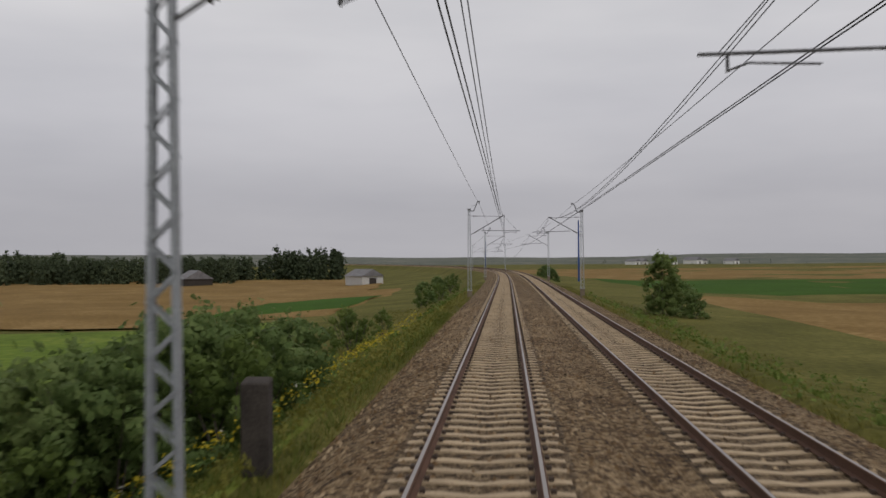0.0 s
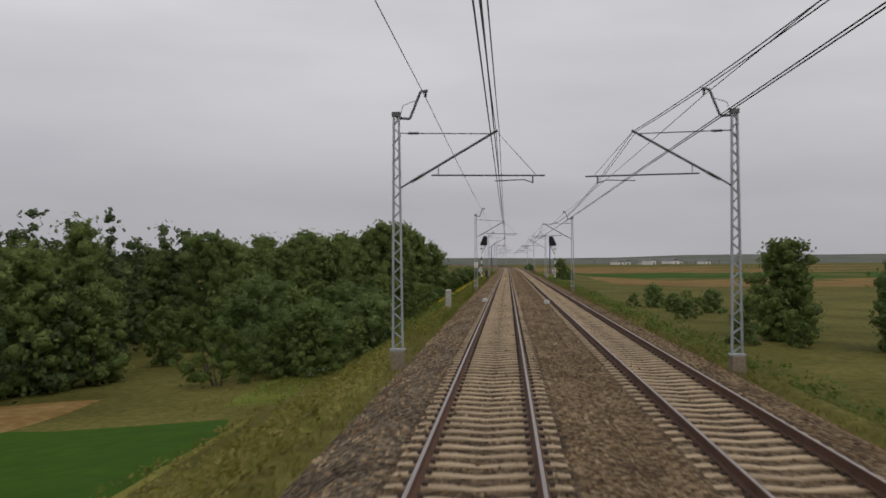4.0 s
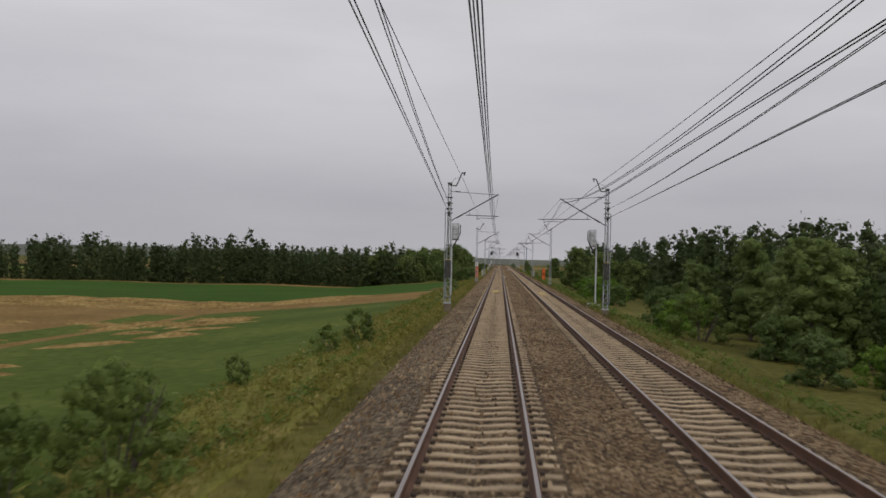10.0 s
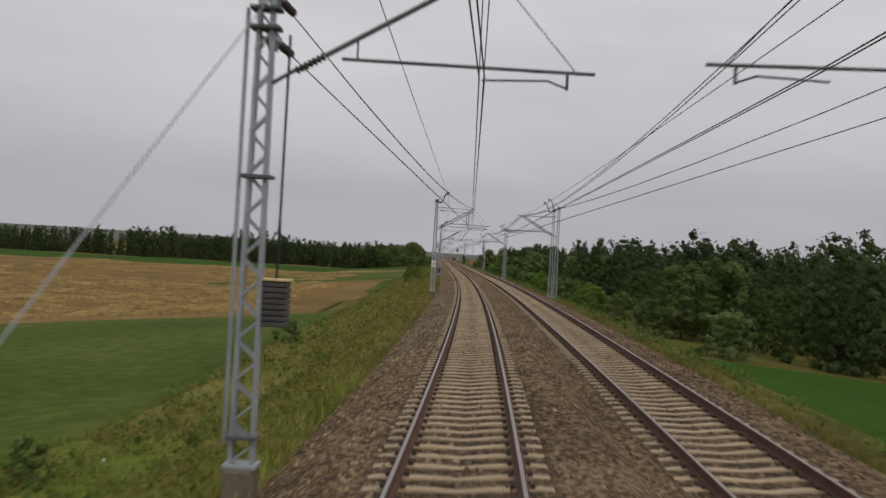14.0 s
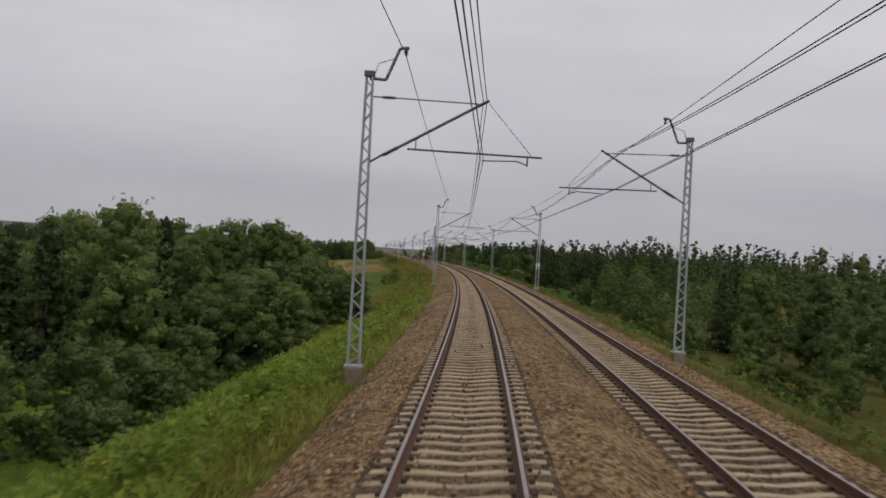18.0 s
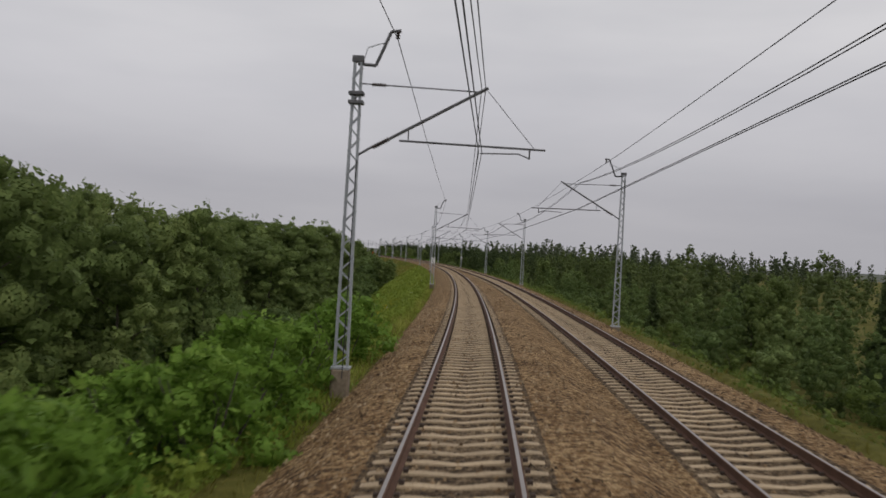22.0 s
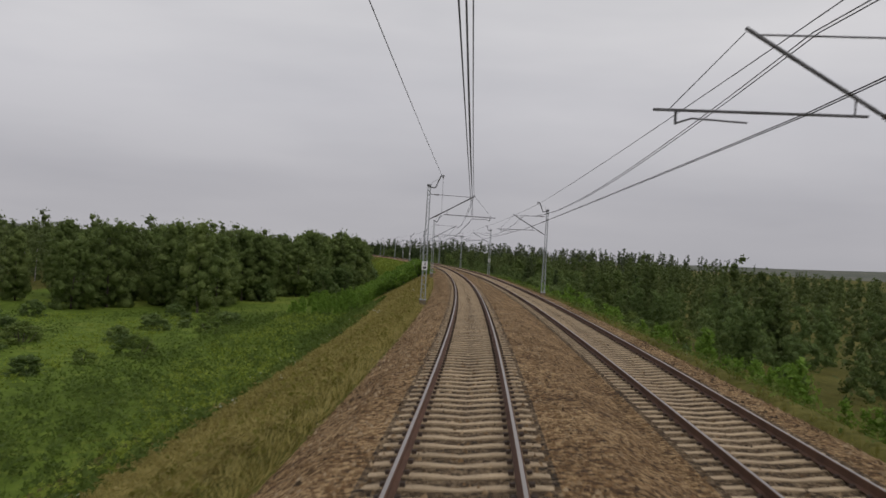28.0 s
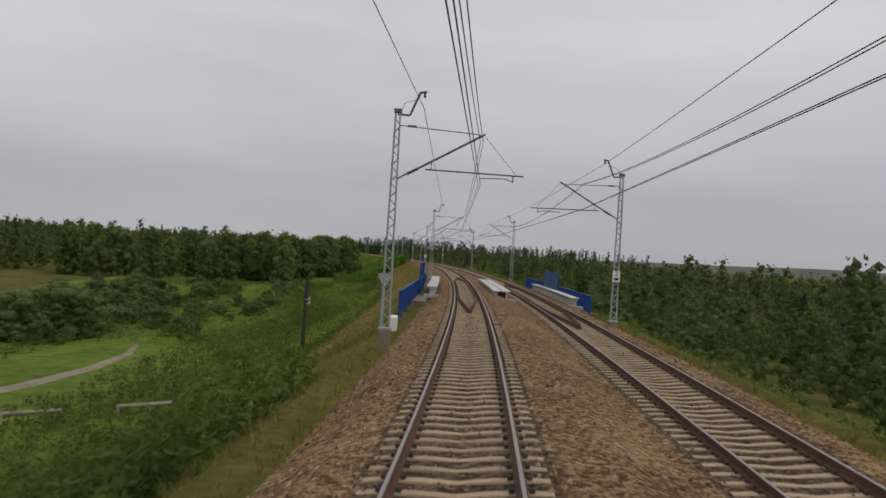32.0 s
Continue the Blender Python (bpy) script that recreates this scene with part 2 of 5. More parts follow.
M_BIRCH = material("birch_bark", (0.42, 0.40, 0.36), 0.9, dark=0.25, scale=4.0, fine=9.0, bump=0.2)
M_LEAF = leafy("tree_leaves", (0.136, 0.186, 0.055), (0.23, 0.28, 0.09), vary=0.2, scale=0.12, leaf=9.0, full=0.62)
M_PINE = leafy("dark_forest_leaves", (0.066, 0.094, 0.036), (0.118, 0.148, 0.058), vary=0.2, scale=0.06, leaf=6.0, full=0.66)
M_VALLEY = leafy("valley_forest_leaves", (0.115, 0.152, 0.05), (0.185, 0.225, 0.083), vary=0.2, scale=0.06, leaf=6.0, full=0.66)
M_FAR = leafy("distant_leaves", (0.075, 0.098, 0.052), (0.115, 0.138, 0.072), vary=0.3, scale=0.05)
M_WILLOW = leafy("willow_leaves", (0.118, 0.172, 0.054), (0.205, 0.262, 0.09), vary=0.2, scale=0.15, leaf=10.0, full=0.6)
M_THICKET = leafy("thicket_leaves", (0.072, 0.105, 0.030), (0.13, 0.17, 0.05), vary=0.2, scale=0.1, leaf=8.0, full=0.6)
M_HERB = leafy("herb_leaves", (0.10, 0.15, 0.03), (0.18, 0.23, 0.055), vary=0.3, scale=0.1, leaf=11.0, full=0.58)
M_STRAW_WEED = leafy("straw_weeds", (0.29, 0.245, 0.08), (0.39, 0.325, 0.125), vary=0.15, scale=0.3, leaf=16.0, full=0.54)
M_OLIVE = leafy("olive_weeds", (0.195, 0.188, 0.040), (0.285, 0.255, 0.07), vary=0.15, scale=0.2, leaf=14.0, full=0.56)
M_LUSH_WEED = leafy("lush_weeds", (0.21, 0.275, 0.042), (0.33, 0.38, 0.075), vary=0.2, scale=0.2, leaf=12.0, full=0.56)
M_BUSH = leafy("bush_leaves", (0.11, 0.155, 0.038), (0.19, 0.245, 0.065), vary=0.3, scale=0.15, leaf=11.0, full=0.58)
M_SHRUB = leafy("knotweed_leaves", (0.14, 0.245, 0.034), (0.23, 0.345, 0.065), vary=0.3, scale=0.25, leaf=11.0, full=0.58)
M_FLOWER = leafy("yellow_flowers", (0.42, 0.33, 0.02), (0.55, 0.46, 0.05), vary=0.3)
M_UMBEL = leafy("white_flowers", (0.5, 0.5, 0.42), (0.65, 0.65, 0.58), vary=0.3)
M_BLUE = material("blue_paint", (0.010, 0.052, 0.215), 0.55, dark=0.75, light=1.3, scale=1.2, fine=14.0, bump=0.1, distance=0.004)
M_TEAL = material("faded_blue_sheet", (0.020, 0.075, 0.19), 0.5, dark=0.75, light=1.3, scale=0.9, fine=10.0, bump=0.1, distance=0.004)
M_PALE = material("pale_grey_paint", (0.54, 0.535, 0.51), 0.75, dark=0.82, light=1.10, scale=1.4, fine=22.0, bump=0.1, distance=0.004)
M_BLACK = material("black_paint", (0.018, 0.018, 0.02), 0.6, scale=2.0, bump=0)
M_WHITE = material("white_paint", (0.72, 0.72, 0.70), 0.6, dark=0.85, light=1.1, scale=3.0, bump=0)
M_ORANGE = material("orange_paint", (0.62, 0.13, 0.03), 0.6, dark=0.85, light=1.15, scale=3.0, bump=0)
M_YELLOW = material("yellow_paint", (0.55, 0.43, 0.21), 0.7, dark=0.8, scale=3.0, bump=0)
M_SILVER = material("aluminium_paint", (0.52, 0.53, 0.55), 0.45, 0.4, dark=0.8, scale=3.0, bump=0)
M_TIMBER = material("bleached_timber", (0.30, 0.26, 0.19), 0.9, dark=0.55, scale=2.0, fine=25.0, bump=0.5)
M_WOOD = material("tarred_wood", (0.05, 0.042, 0.036), 0.9, scale=4.0, fine=30.0, bump=0.5)
M_BOX = material("grey_brown_weights", (0.085, 0.08, 0.075), 0.85, scale=3.0, bump=0.2)
M_DIRT = material("sandy_track", (0.27, 0.225, 0.16), 0.95, dark=0.65, scale=0.5, fine=8.0, bump=0.4)
M_ROOF = material("grey_roof", (0.17, 0.165, 0.17), 0.8, scale=0.8, bump=0.2)
M_HILL = material("far_hills", (0.115, 0.125, 0.105), 1.0, dark=0.7, scale=0.008, fine=0.05, bump=0, tint=(0.20, 0.19, 0.15), spec=0.05)

# ---- mesh helpers ----


def quick_mesh(name, verts, faces, mat, parent=None, smooth=False):
    """A large mesh from arrays: all faces with the same number of corners."""
    k = faces.shape[1]
    me = bpy.data.meshes.new(name)
    me.vertices.add(len(verts))
    me.vertices.foreach_set("co", np.ascontiguousarray(verts, np.float32).ravel())
    me.loops.add(faces.size)
    me.loops.foreach_set("vertex_index", np.ascontiguousarray(faces, np.int32).ravel())
    me.polygons.add(len(faces))
    me.polygons.foreach_set("loop_start", np.arange(0, faces.size, k, dtype=np.int32))
    if smooth:
        me.polygons.foreach_set("use_smooth", np.ones(len(faces), bool))
    me.update(calc_edges=True)
    me.materials.append(mat)
    ob = new(name, me)
    if parent is not None:
        ob.parent = parent
    return ob


def mesh_object(name, verts, faces, mat, parent=None, smooth=False):
    me = bpy.data.meshes.new(name)
    me.from_pydata([tuple(v) for v in verts] if not isinstance(verts, np.ndarray) else verts.tolist(), [], faces if isinstance(faces, list) else faces.tolist())
    me.materials.append(mat)
    if smooth:
        me.polygons.foreach_set("use_smooth", [True] * len(me.polygons))
    ob = new(name, me)
    if parent is not None:
        ob.parent = parent
    return ob


def part(name, bm, mat, parent, label=""):
    me = bpy.data.meshes.new(name)
    bm.to_mesh(me)
    bm.free()
    me.materials.append(mat)
    ob = new(name, me)
    ob.parent = parent
    return tagged(ob, label)


def box(bm, x0, x1, y0, y1, z0, z1, bevel=0.0):
    m = Matrix.Translation(((x0 + x1) / 2, (y0 + y1) / 2, (z0 + z1) / 2)) @ Matrix.Diagonal((x1 - x0, y1 - y0, z1 - z0, 1))
    r = bmesh.ops.create_cube(bm, size=1.0, matrix=m)
    if bevel:
        ed = {e for v in r["verts"] for e in v.link_edges}
        bmesh.ops.bevel(bm, geom=list(ed), offset=bevel, segments=1, affect="EDGES")
    return bm


def rod(bm, a, b, r, r2=None, seg=6):
    a, b = Vector(a), Vector(b)
    d = b - a
    m = Matrix.Translation((a + b) / 2) @ d.to_track_quat("Z", "Y").to_matrix().to_4x4()
    bmesh.ops.create_cone(bm, cap_ends=True, segments=seg, radius1=r, radius2=r if r2 is None else r2, depth=d.length, matrix=m)
    return bm


def bar(bm, a, b, w, h):
    """A rectangular bar from a to b."""
    a, b = Vector(a), Vector(b)
    d = b - a
    m = Matrix.Translation((a + b) / 2) @ d.to_track_quat("Z", "Y").to_matrix().to_4x4() @ Matrix.Diagonal((w, h, d.length, 1))
    bmesh.ops.create_cube(bm, size=1.0, matrix=m)
    return bm


def fresh():
    return bmesh.new()


def sweep(name, profile, stations, mat, parent=None, centre=0.0, closed=True, tilt=True):
    """A profile of (n, z) points drawn along the line at the stations s."""
    s = np.asarray(stations, float)[:, None]
    n = np.array([p[0] for p in profile])[None, :]
    z = np.array([p[1] for p in profile])[None, :]
    v = (on_track(s, n + 0 * s, z + 0 * s, centre) if tilt else place(s, n + 0 * s, z + 0 * s)).reshape(-1, 3)
    k, rows = len(profile), len(stations)
    faces = []
    for i in range(rows - 1):
        for j in range(k if closed else k - 1):
            a, b = i * k + j, i * k + (j + 1) % k
            faces.append((a, b, b + k, a + k))
    if closed:
        faces += [tuple(range(k))[::-1], tuple((rows - 1) * k + j for j in range(k))]
    return mesh_object(name, v, faces, mat, parent)


def thing(name, m, label, category, group="", kind=""):
    ob = new(name)
    ob.empty_display_size = 0.2
    ob.matrix_world = m
    return tagged(ob, label, category, group, kind)


# ---- ground ----
LEFT_FOOT = ((-1200, -7.0), (-1000, -7.0), (-850, -6.5), (-700, -6.0), (-600, -5.5), (-540, -3.6), (-450, -2.2), (-350, -2.0), (-230, -2.2), (-150, -2.8), (-80, -3.6), (60, -3.8), (150, -3.2), (400, -3.0), (900, -2.0), (6000, -2.0))
LEFT_FAR = ((-1200, -8.5), (-1000, -8.5), (-850, -8.0), (-600, -7.5), (-480, -6.0), (-350, -5.6), (-60, -6.5), (100, -6.0), (400, -5.5), (900, -4.0), (6000, -4.0))
RIGHT_FOOT = ((-1200, -6.0), (-1000, -5.5), (-800, -5.0), (-600, -5.0), (-500, -3.6), (-420, -3.0), (-300, -2.6), (-150, -2.4), (50, -2.2), (400, -2.2), (900, -2.0), (6000, -2.0))
RIGHT_FAR = ((-1200, -8.0), (-900, -8.0), (-600, -7.5), (-450, -6.0), (-300, -5.0), (0, -3.6), (400, -4.0), (900, -4.0), (6000, -4.0))


def by(table, s):
    return np.interp(s, [a[0] for a in table], [a[1] for a in table])


def hum(x, y):
    """Gentle unevenness of the ground."""
    return 0.5 * np.sin(x * 0.11 + 1.3 * np.sin(y * 0.07)) + 0.5 * np.sin(y * 0.13 + 1.7 * np.sin(x * 0.05 + 2.0))


def ground_z(s, n):
    """Height of the ground: a bank on both sides of the line, then falling land."""
    s, n = np.broadcast_arrays(np.asarray(s, float), np.asarray(n, float))
    left = n < 2.0
    d = np.where(left, -n, n - TRACK_GAP)
    foot = np.where(left, by(LEFT_FOOT, s), by(RIGHT_FOOT, s))
    far = np.where(left, by(LEFT_FAR, s), by(RIGHT_FAR, s))
    top = -0.66 + np.where(left, -2.9, 2.9) * np.sin(cant(s)) + np.where(left, 0.0, np.interp(s, [-600.0, -450.0], [-0.42, -0.12]))
    run = (top - foot) * 1.75
    bank = top + (foot - top) * np.clip((d - 3.6) / run, 0, 1)
    a = np.clip((d - 3.6 - run) / 34.0, 0, 1)
    z = np.where(d < 3.6 + run, bank, foot + (far - foot) * a)
    z = z + hum(s, n) * (0.10 * np.clip((d - 3.2) / 3, 0, 1) + 0.18 * np.clip((d - 14) / 20, 0, 1) + 0.8 * np.clip((d - 250) / 250, 0, 1))
    return np.where(d < 2.6, top - 0.35, z)


G_S = np.concatenate([np.arange(-1190, 300, 5.0), np.arange(300, 900, 12.0), np.arange(900, 5900, 120.0)])
G_D = np.array([1.0, 2.6, 3.2, 3.6, 4.6, 5.6, 6.8, 8.2, 9.8, 11.5, 13.5, 16, 20, 25, 32, 42, 56, 75, 100, 140, 200, 300, 450, 700, 1000, 1400])
G_N = np.concatenate([-G_D[::-1], [2.0], G_D + TRACK_GAP])
gs, gn = np.meshgrid(G_S, G_N, indexing="ij")
gv = place(gs.ravel(), gn.ravel(), ground_z(gs, gn).ravel())
gi = (np.arange(len(G_S) - 1)[:, None] * len(G_N) + np.arange(len(G_N) - 1)[None, :]).ravel()
gf = np.stack([gi, gi + 1, gi + 1 + len(G_N), gi + len(G_N)], 1)
ground = tagged(mesh_object("ground", gv, gf, M_GRASS, smooth=True), "rough grassland falling away from the railway bank", "ground", kind="structure")


def crop_rise(n):
    """Crops stand a little higher away from the bank."""
    return 0.32 * np.clip((-np.asarray(n) - 18) / 30, 0, 1)


def patch(name, s0, s1, n0, n1, mat, label, lift=0.1, skew=0.0, step=4.0, ragged=1.0, kind="structure", category="field"):
    """A sheet of crop or soil that follows the ground; skew: how far its two ends run off the square, per metre of n."""
    ss = np.linspace(s0, s1, max(2, int(abs(s1 - s0) / step)))
    nn = n0 - 6.0 * (1 - np.geomspace(1, 1 + (n0 - n1) / 6.0, 34))*-1
    a, b = np.meshgrid(ss, nn, indexing="ij")
    a = a + skew * (b - n0)
    edge = np.minimum(np.abs(a - s0 - skew * (b - n0)), np.abs(a - s1 - skew * (b - n0)))
    b = b + ragged * hum(a * 1.7, b * 0.3) * (np.arange(len(nn)) == 0)[None, :]
    z = ground_z(a, b) + lift + crop_rise(b)
    z = np.where(edge < 1e-6, z - lift * 1.3, z)
    z[:, 0] -= lift * 1.3
    v = place(a.ravel(), b.ravel(), z.ravel())
    i = (np.arange(len(ss) - 1)[:, None] * len(nn) + np.arange(len(nn) - 1)[None, :]).ravel()
    f = np.stack([i, i + 1, i + 1 + len(nn), i + len(nn)], 1)
    return tagged(mesh_object(name, v, f, mat, smooth=True), label, category, kind=kind)


patch("crop_field", -76, -184, -10.0, -330, M_FIELD, "short green crop field beside the railway bank")
patch("stubble_field", -181, -158, -9.6, -12.4, M_RUST_TURF, "rusty golden field margin at the foot of the bank", lift=0.2, ragged=0.8)
patch("stubble_field", -180, -332, -10.6, -330, M_GOLD, "golden cut grain stubble with straw rows")
patch("crop_field", -222, -330, -9.3, -46, M_PASTURE, "green field strewn with a little straw", lift=0.13, ragged=1.0)
patch("stubble_field", -328, -420, -11.5, -330, M_GOLD, "golden stubble strewn with flattened straw", skew=0.10, ragged=2.2)
patch("crop_field", -326, -384, -10.2, -24, M_PASTURE, "green strip between the bank and the stubble", lift=0.07, ragged=1.3, skew=-0.6)
patch("crop_field", -417, -560, -9.8, -330, M_PASTURE, "green meadow field below the railway bank")
patch("bank_turf", -972, -797, -3.4, -10.5, M_DRY_TURF, "dry golden turf on the railway bank", lift=0.03, ragged=0.5, category="turf")
patch("bank_turf", -470, -76, -3.4, -10.0, M_BANK_TURF, "olive turf on the railway bank", lift=0.03, ragged=0.5, category="turf")
patch("bank_turf", -756, -470, -3.4, -14.0, M_LUSH_TURF, "bright green turf on the railway bank", lift=0.03, ragged=0.5, category="turf")
patch("bank_turf", -74, 95, -3.4, -12.5, M_LUSH_TURF, "green turf on the railway bank", lift=0.03, ragged=0.5, category="turf")
patch("stubble_field", -78, -66, -20.0, -330, M_GOLD, "thin golden margin along the forest edge", lift=0.16)
patch("meadow", -1080, -565, -11.5, -70, M_MEADOW, "lush green meadow in the valley", category="meadow", lift=0.06, step=6.0)
patch("stubble_field", 150, 262, -22.0, -260, M_GOLD, "ripe golden grain field behind the shrubs")
patch("crop_field", 165, 215, -22.5, -44, M_FIELD, "green crop strip among grain fields", lift=0.2)
patch("meadow", 70, 142, -24.0, -260, M_MEADOW, "green meadow beside the shrubs", category="meadow")
patch("stubble_field", 260, 420, -30.0, -400, M_GOLD, "ripe golden grain field before the tree line")


def right_patch(s0, s1, n0, n1, mat, label):
    ss, nn = np.linspace(s0, s1, 30), np.geomspace(n0, n1, 20)
    a, b = np.meshgrid(ss, nn, indexing="ij")
    z = ground_z(a, b) + 0.1
    z[0] -= 0.22
    z[-1] -= 0.22
    z[:, 0] -= 0.22
    v = place(a.ravel(), b.ravel(), z.ravel())
    i = (np.arange(29)[:, None] * 20 + np.arange(19)[None, :]).ravel()
    f = np.stack([i, i + 1, i + 21, i + 20], 1)
    return tagged(mesh_object("crop_field", v, f, mat, smooth=True), label, "field", kind="structure")


right_patch(95, 170, 22, 600, M_GOLD, "ripe brown-gold grain field beyond the second track")
right_patch(190, 300, 26, 700, M_FIELD, "green strip between the grain fields")
right_patch(310, 620, 30, 900, M_GOLD, "pale ripe grain field running to the horizon")
right_patch(-505, -432, 15, 42, M_FIELD, "green meadow below the second track")

# far rolling land closing the horizon
far_n = 96
ang = np.linspace(0, 2 * math.pi, far_n, endpoint=False)
rad = np.array([1250.0, 1800.0, 2300.0, 2800.0, 3400.0])
lift = np.array([-9.0, 3.0, 12.0, 24.0, 20.0])
fx, fr = np.meshgrid(ang, np.arange(5), indexing="ij")
roll = 0.75 + 0.35 * np.sin(3 * fx + 0.8) + 0.18 * np.sin(11 * fx) + 0.08 * np.sin(29 * fx)
fz = lift[fr] * np.where(fr > 0, roll, 1.0)
fv = np.stack([-60 + rad[fr] * np.cos(fx), -300 + rad[fr] * np.sin(fx), fz], -1).reshape(-1, 3)
ff = [(i * 5 + j, i * 5 + j + 1, ((i + 1) % far_n) * 5 + j + 1, ((i + 1) % far_n) * 5 + j) for i in range(far_n) for j in range(4)]
tagged(mesh_object("backdrop", fv, ff, M_HILL, smooth=True), "low grey-green hills on the horizon", "hills", kind="structure")


def mound(s, n, length, width, height, rng, slices=7):
    """A low ragged heap of straw lying across the line."""
    v, f = [], []
    for i in range(slices):
        t = i / (slices - 1)
        env = math.sin(math.pi * t) ** 0.6
        for j in range(5):
            u = j / 4
            w = width * env * (u - 0.5) * rng.uniform(0.8, 1.25)
            h = height * env * math.sin(math.pi * u) * rng.uniform(0.6, 1.3)
            v.append((s + w + 0.5 * rng.uniform(-1, 1) * width * 0.2, n + (t - 0.5) * length, h))
    f = [(i * 5 + j, i * 5 + j + 1, i * 5 + j + 6, i * 5 + j + 5) for i in range(slices - 1) for j in range(4)]
    return v, f


def straw(count, s0, s1, n0, n1, length, rows, seed, label):
    rng = np.random.RandomState(seed)
    allv, allf = [], []
    for i in range(count):
        s = (s0 + (s1 - s0) * (rng.randint(rows) + 0.5) / rows + rng.uniform(-0.5, 0.5)) if rows else rng.uniform(s0, s1)
        n = n0 + (n1 - n0) * rng.uniform() ** 1.6
        v, f = mound(s, n, length * rng.uniform(0.6, 1.4), rng.uniform(0.9, 1.9), rng.uniform(0.18, 0.42), rng)
        allf += [tuple(k + len(allv) for k in q) for q in f]
        allv += v
    a = np.array(allv)
    p = place(a[:, 0], a[:, 1], ground_z(a[:, 0], a[:, 1]) + 0.1 + crop_rise(a[:, 1]) + a[:, 2])
    return tagged(mesh_object("straw_swath", p, allf, M_STRAW), label, "straw", kind="stuff")


straw(60, -214, -182, -30, -120, 22.0, 6, 61, "straight rows of cut straw")
straw(420, -414, -332, -22, -170, 8.0, 0, 62, "ragged flattened heaps of straw")
straw(110, -326, -240, -26, -130, 6.0, 0, 63, "ragged flattened heaps of straw on the green field")

# ---- track bed ----
S_ALL = np.concatenate([np.arange(-1100, 520, 4.0), np.arange(520, 1600, 20.0)])
BED = [(-2.95, -0.76), (-1.75, -0.205), (-1.2, -0.186), (-0.8, -0.196), (0.0, -0.222), (0.8, -0.196), (1.2, -0.186), (1.6, -0.20), (2.0, -0.23), (2.5, -0.62)]
BEDS = []
for centre, flip in ((0.0, 1), (TRACK_GAP, -1)):
    prof = [(centre + flip * a, b) for a, b in BED]
    BEDS.append(sweep("track_bed", prof[::flip], S_ALL, M_BALLAST, centre=centre, closed=False))
    tagged(BEDS[-1], "brown crushed stone ballast bed of a railway track", "ballast", kind="structure")
# grease and brake dust darken the stone between the rails; older grey stone lies on the shoulder along the straight
seg_n = len(BED) - 1
for bed in BEDS:
    bed.data.materials.append(M_BALLAST_OILY)
    bed.data.materials.append(M_BALLAST_GREY)
    slot = np.zeros(len(bed.data.polygons), np.int32).reshape(-1, seg_n)
    bed.data.materials.append(M_BALLAST_MID)
    slot[S_ALL[:-1] > -500] = 3
    slot[:, 2:6] = 1
    if bed is BEDS[0]:
        slot[((S_ALL[:-1] > -470) & (S_ALL[:-1] < 0))[:, None] & (np.arange(seg_n) < 2)[None, :]] = 2
    else:
        slot = slot[:, ::-1]
    bed.data.polygons.foreach_set("material_index", np.ascontiguousarray(slot).ravel())

WEB = [(-0.07, -0.172), (-0.07, -0.158), (-0.012, -0.14), (-0.010, -0.036), (-0.036, -0.030), (-0.036, -0.012), (-0.030, -0.004), (0.030, -0.004), (0.036, -0.012), (0.036, -0.030), (0.010, -0.036), (0.012, -0.14), (0.07, -0.158), (0.07, -0.172)]
TREAD = [(-0.024, -0.003), (-0.020, 0.001), (0.020, 0.001), (0.024, -0.003)]
for centre in (0.0, TRACK_GAP):
    for side in (-1, 1):
        rail = tagged(sweep("rail", [(centre + side * GAUGE + a, b) for a, b in WEB], S_ALL, M_RUST, centre=centre), "rusty brown steel rail with a worn shiny tread", "rail", "running rails", kind="structure")
        sweep("tread", [(centre + side * GAUGE + a, b) for a, b in TREAD], S_ALL, M_STEEL, rail, centre=centre)

# ---- sleepers ----
SL_N = (-1.3, -0.95, -0.42, 0.0, 0.42, 0.95, 1.3)
SL_Z = (-0.205, -0.172, -0.180, -0.215, -0.180, -0.172, -0.205)


SL_F = []
for i in range(6):
    for j in range(3):
        SL_F.append((i * 4 + j, i * 4 + j + 1, i * 4 + j + 5, i * 4 + j + 4))
SL_F += [(3, 2, 1, 0), (24, 25, 26, 27)]


def sleepers(stations, centre):
    """All corners of the sleepers at the stations, at once."""
    st = np.asarray(stations)
    ds, nn, zz = [], [], []
    for n, z in zip(SL_N, SL_Z):
        w = 0.082 if abs(n) < 0.3 else 0.098
        for d, q in ((-w - 0.03, -0.38), (-w, z), (w, z), (w + 0.03, -0.38)):
            ds.append(d)
            nn.append(n)
            zz.append(q)
    ds, nn, zz = np.array(ds), np.array(nn), np.array(zz)
    rs = np.random.RandomState(3)
    jig = rs.uniform(-0.012, 0.012, len(st))[:, None]
    v = on_track(st[:, None] + ds[None, :] + jig, centre + nn[None, :] + jig, zz[None, :] + 0 * jig, centre).reshape(-1, 3)
    f = [tuple(28 * i + k for k in q) for i in range(len(st)) for q in SL_F]
    return v, f


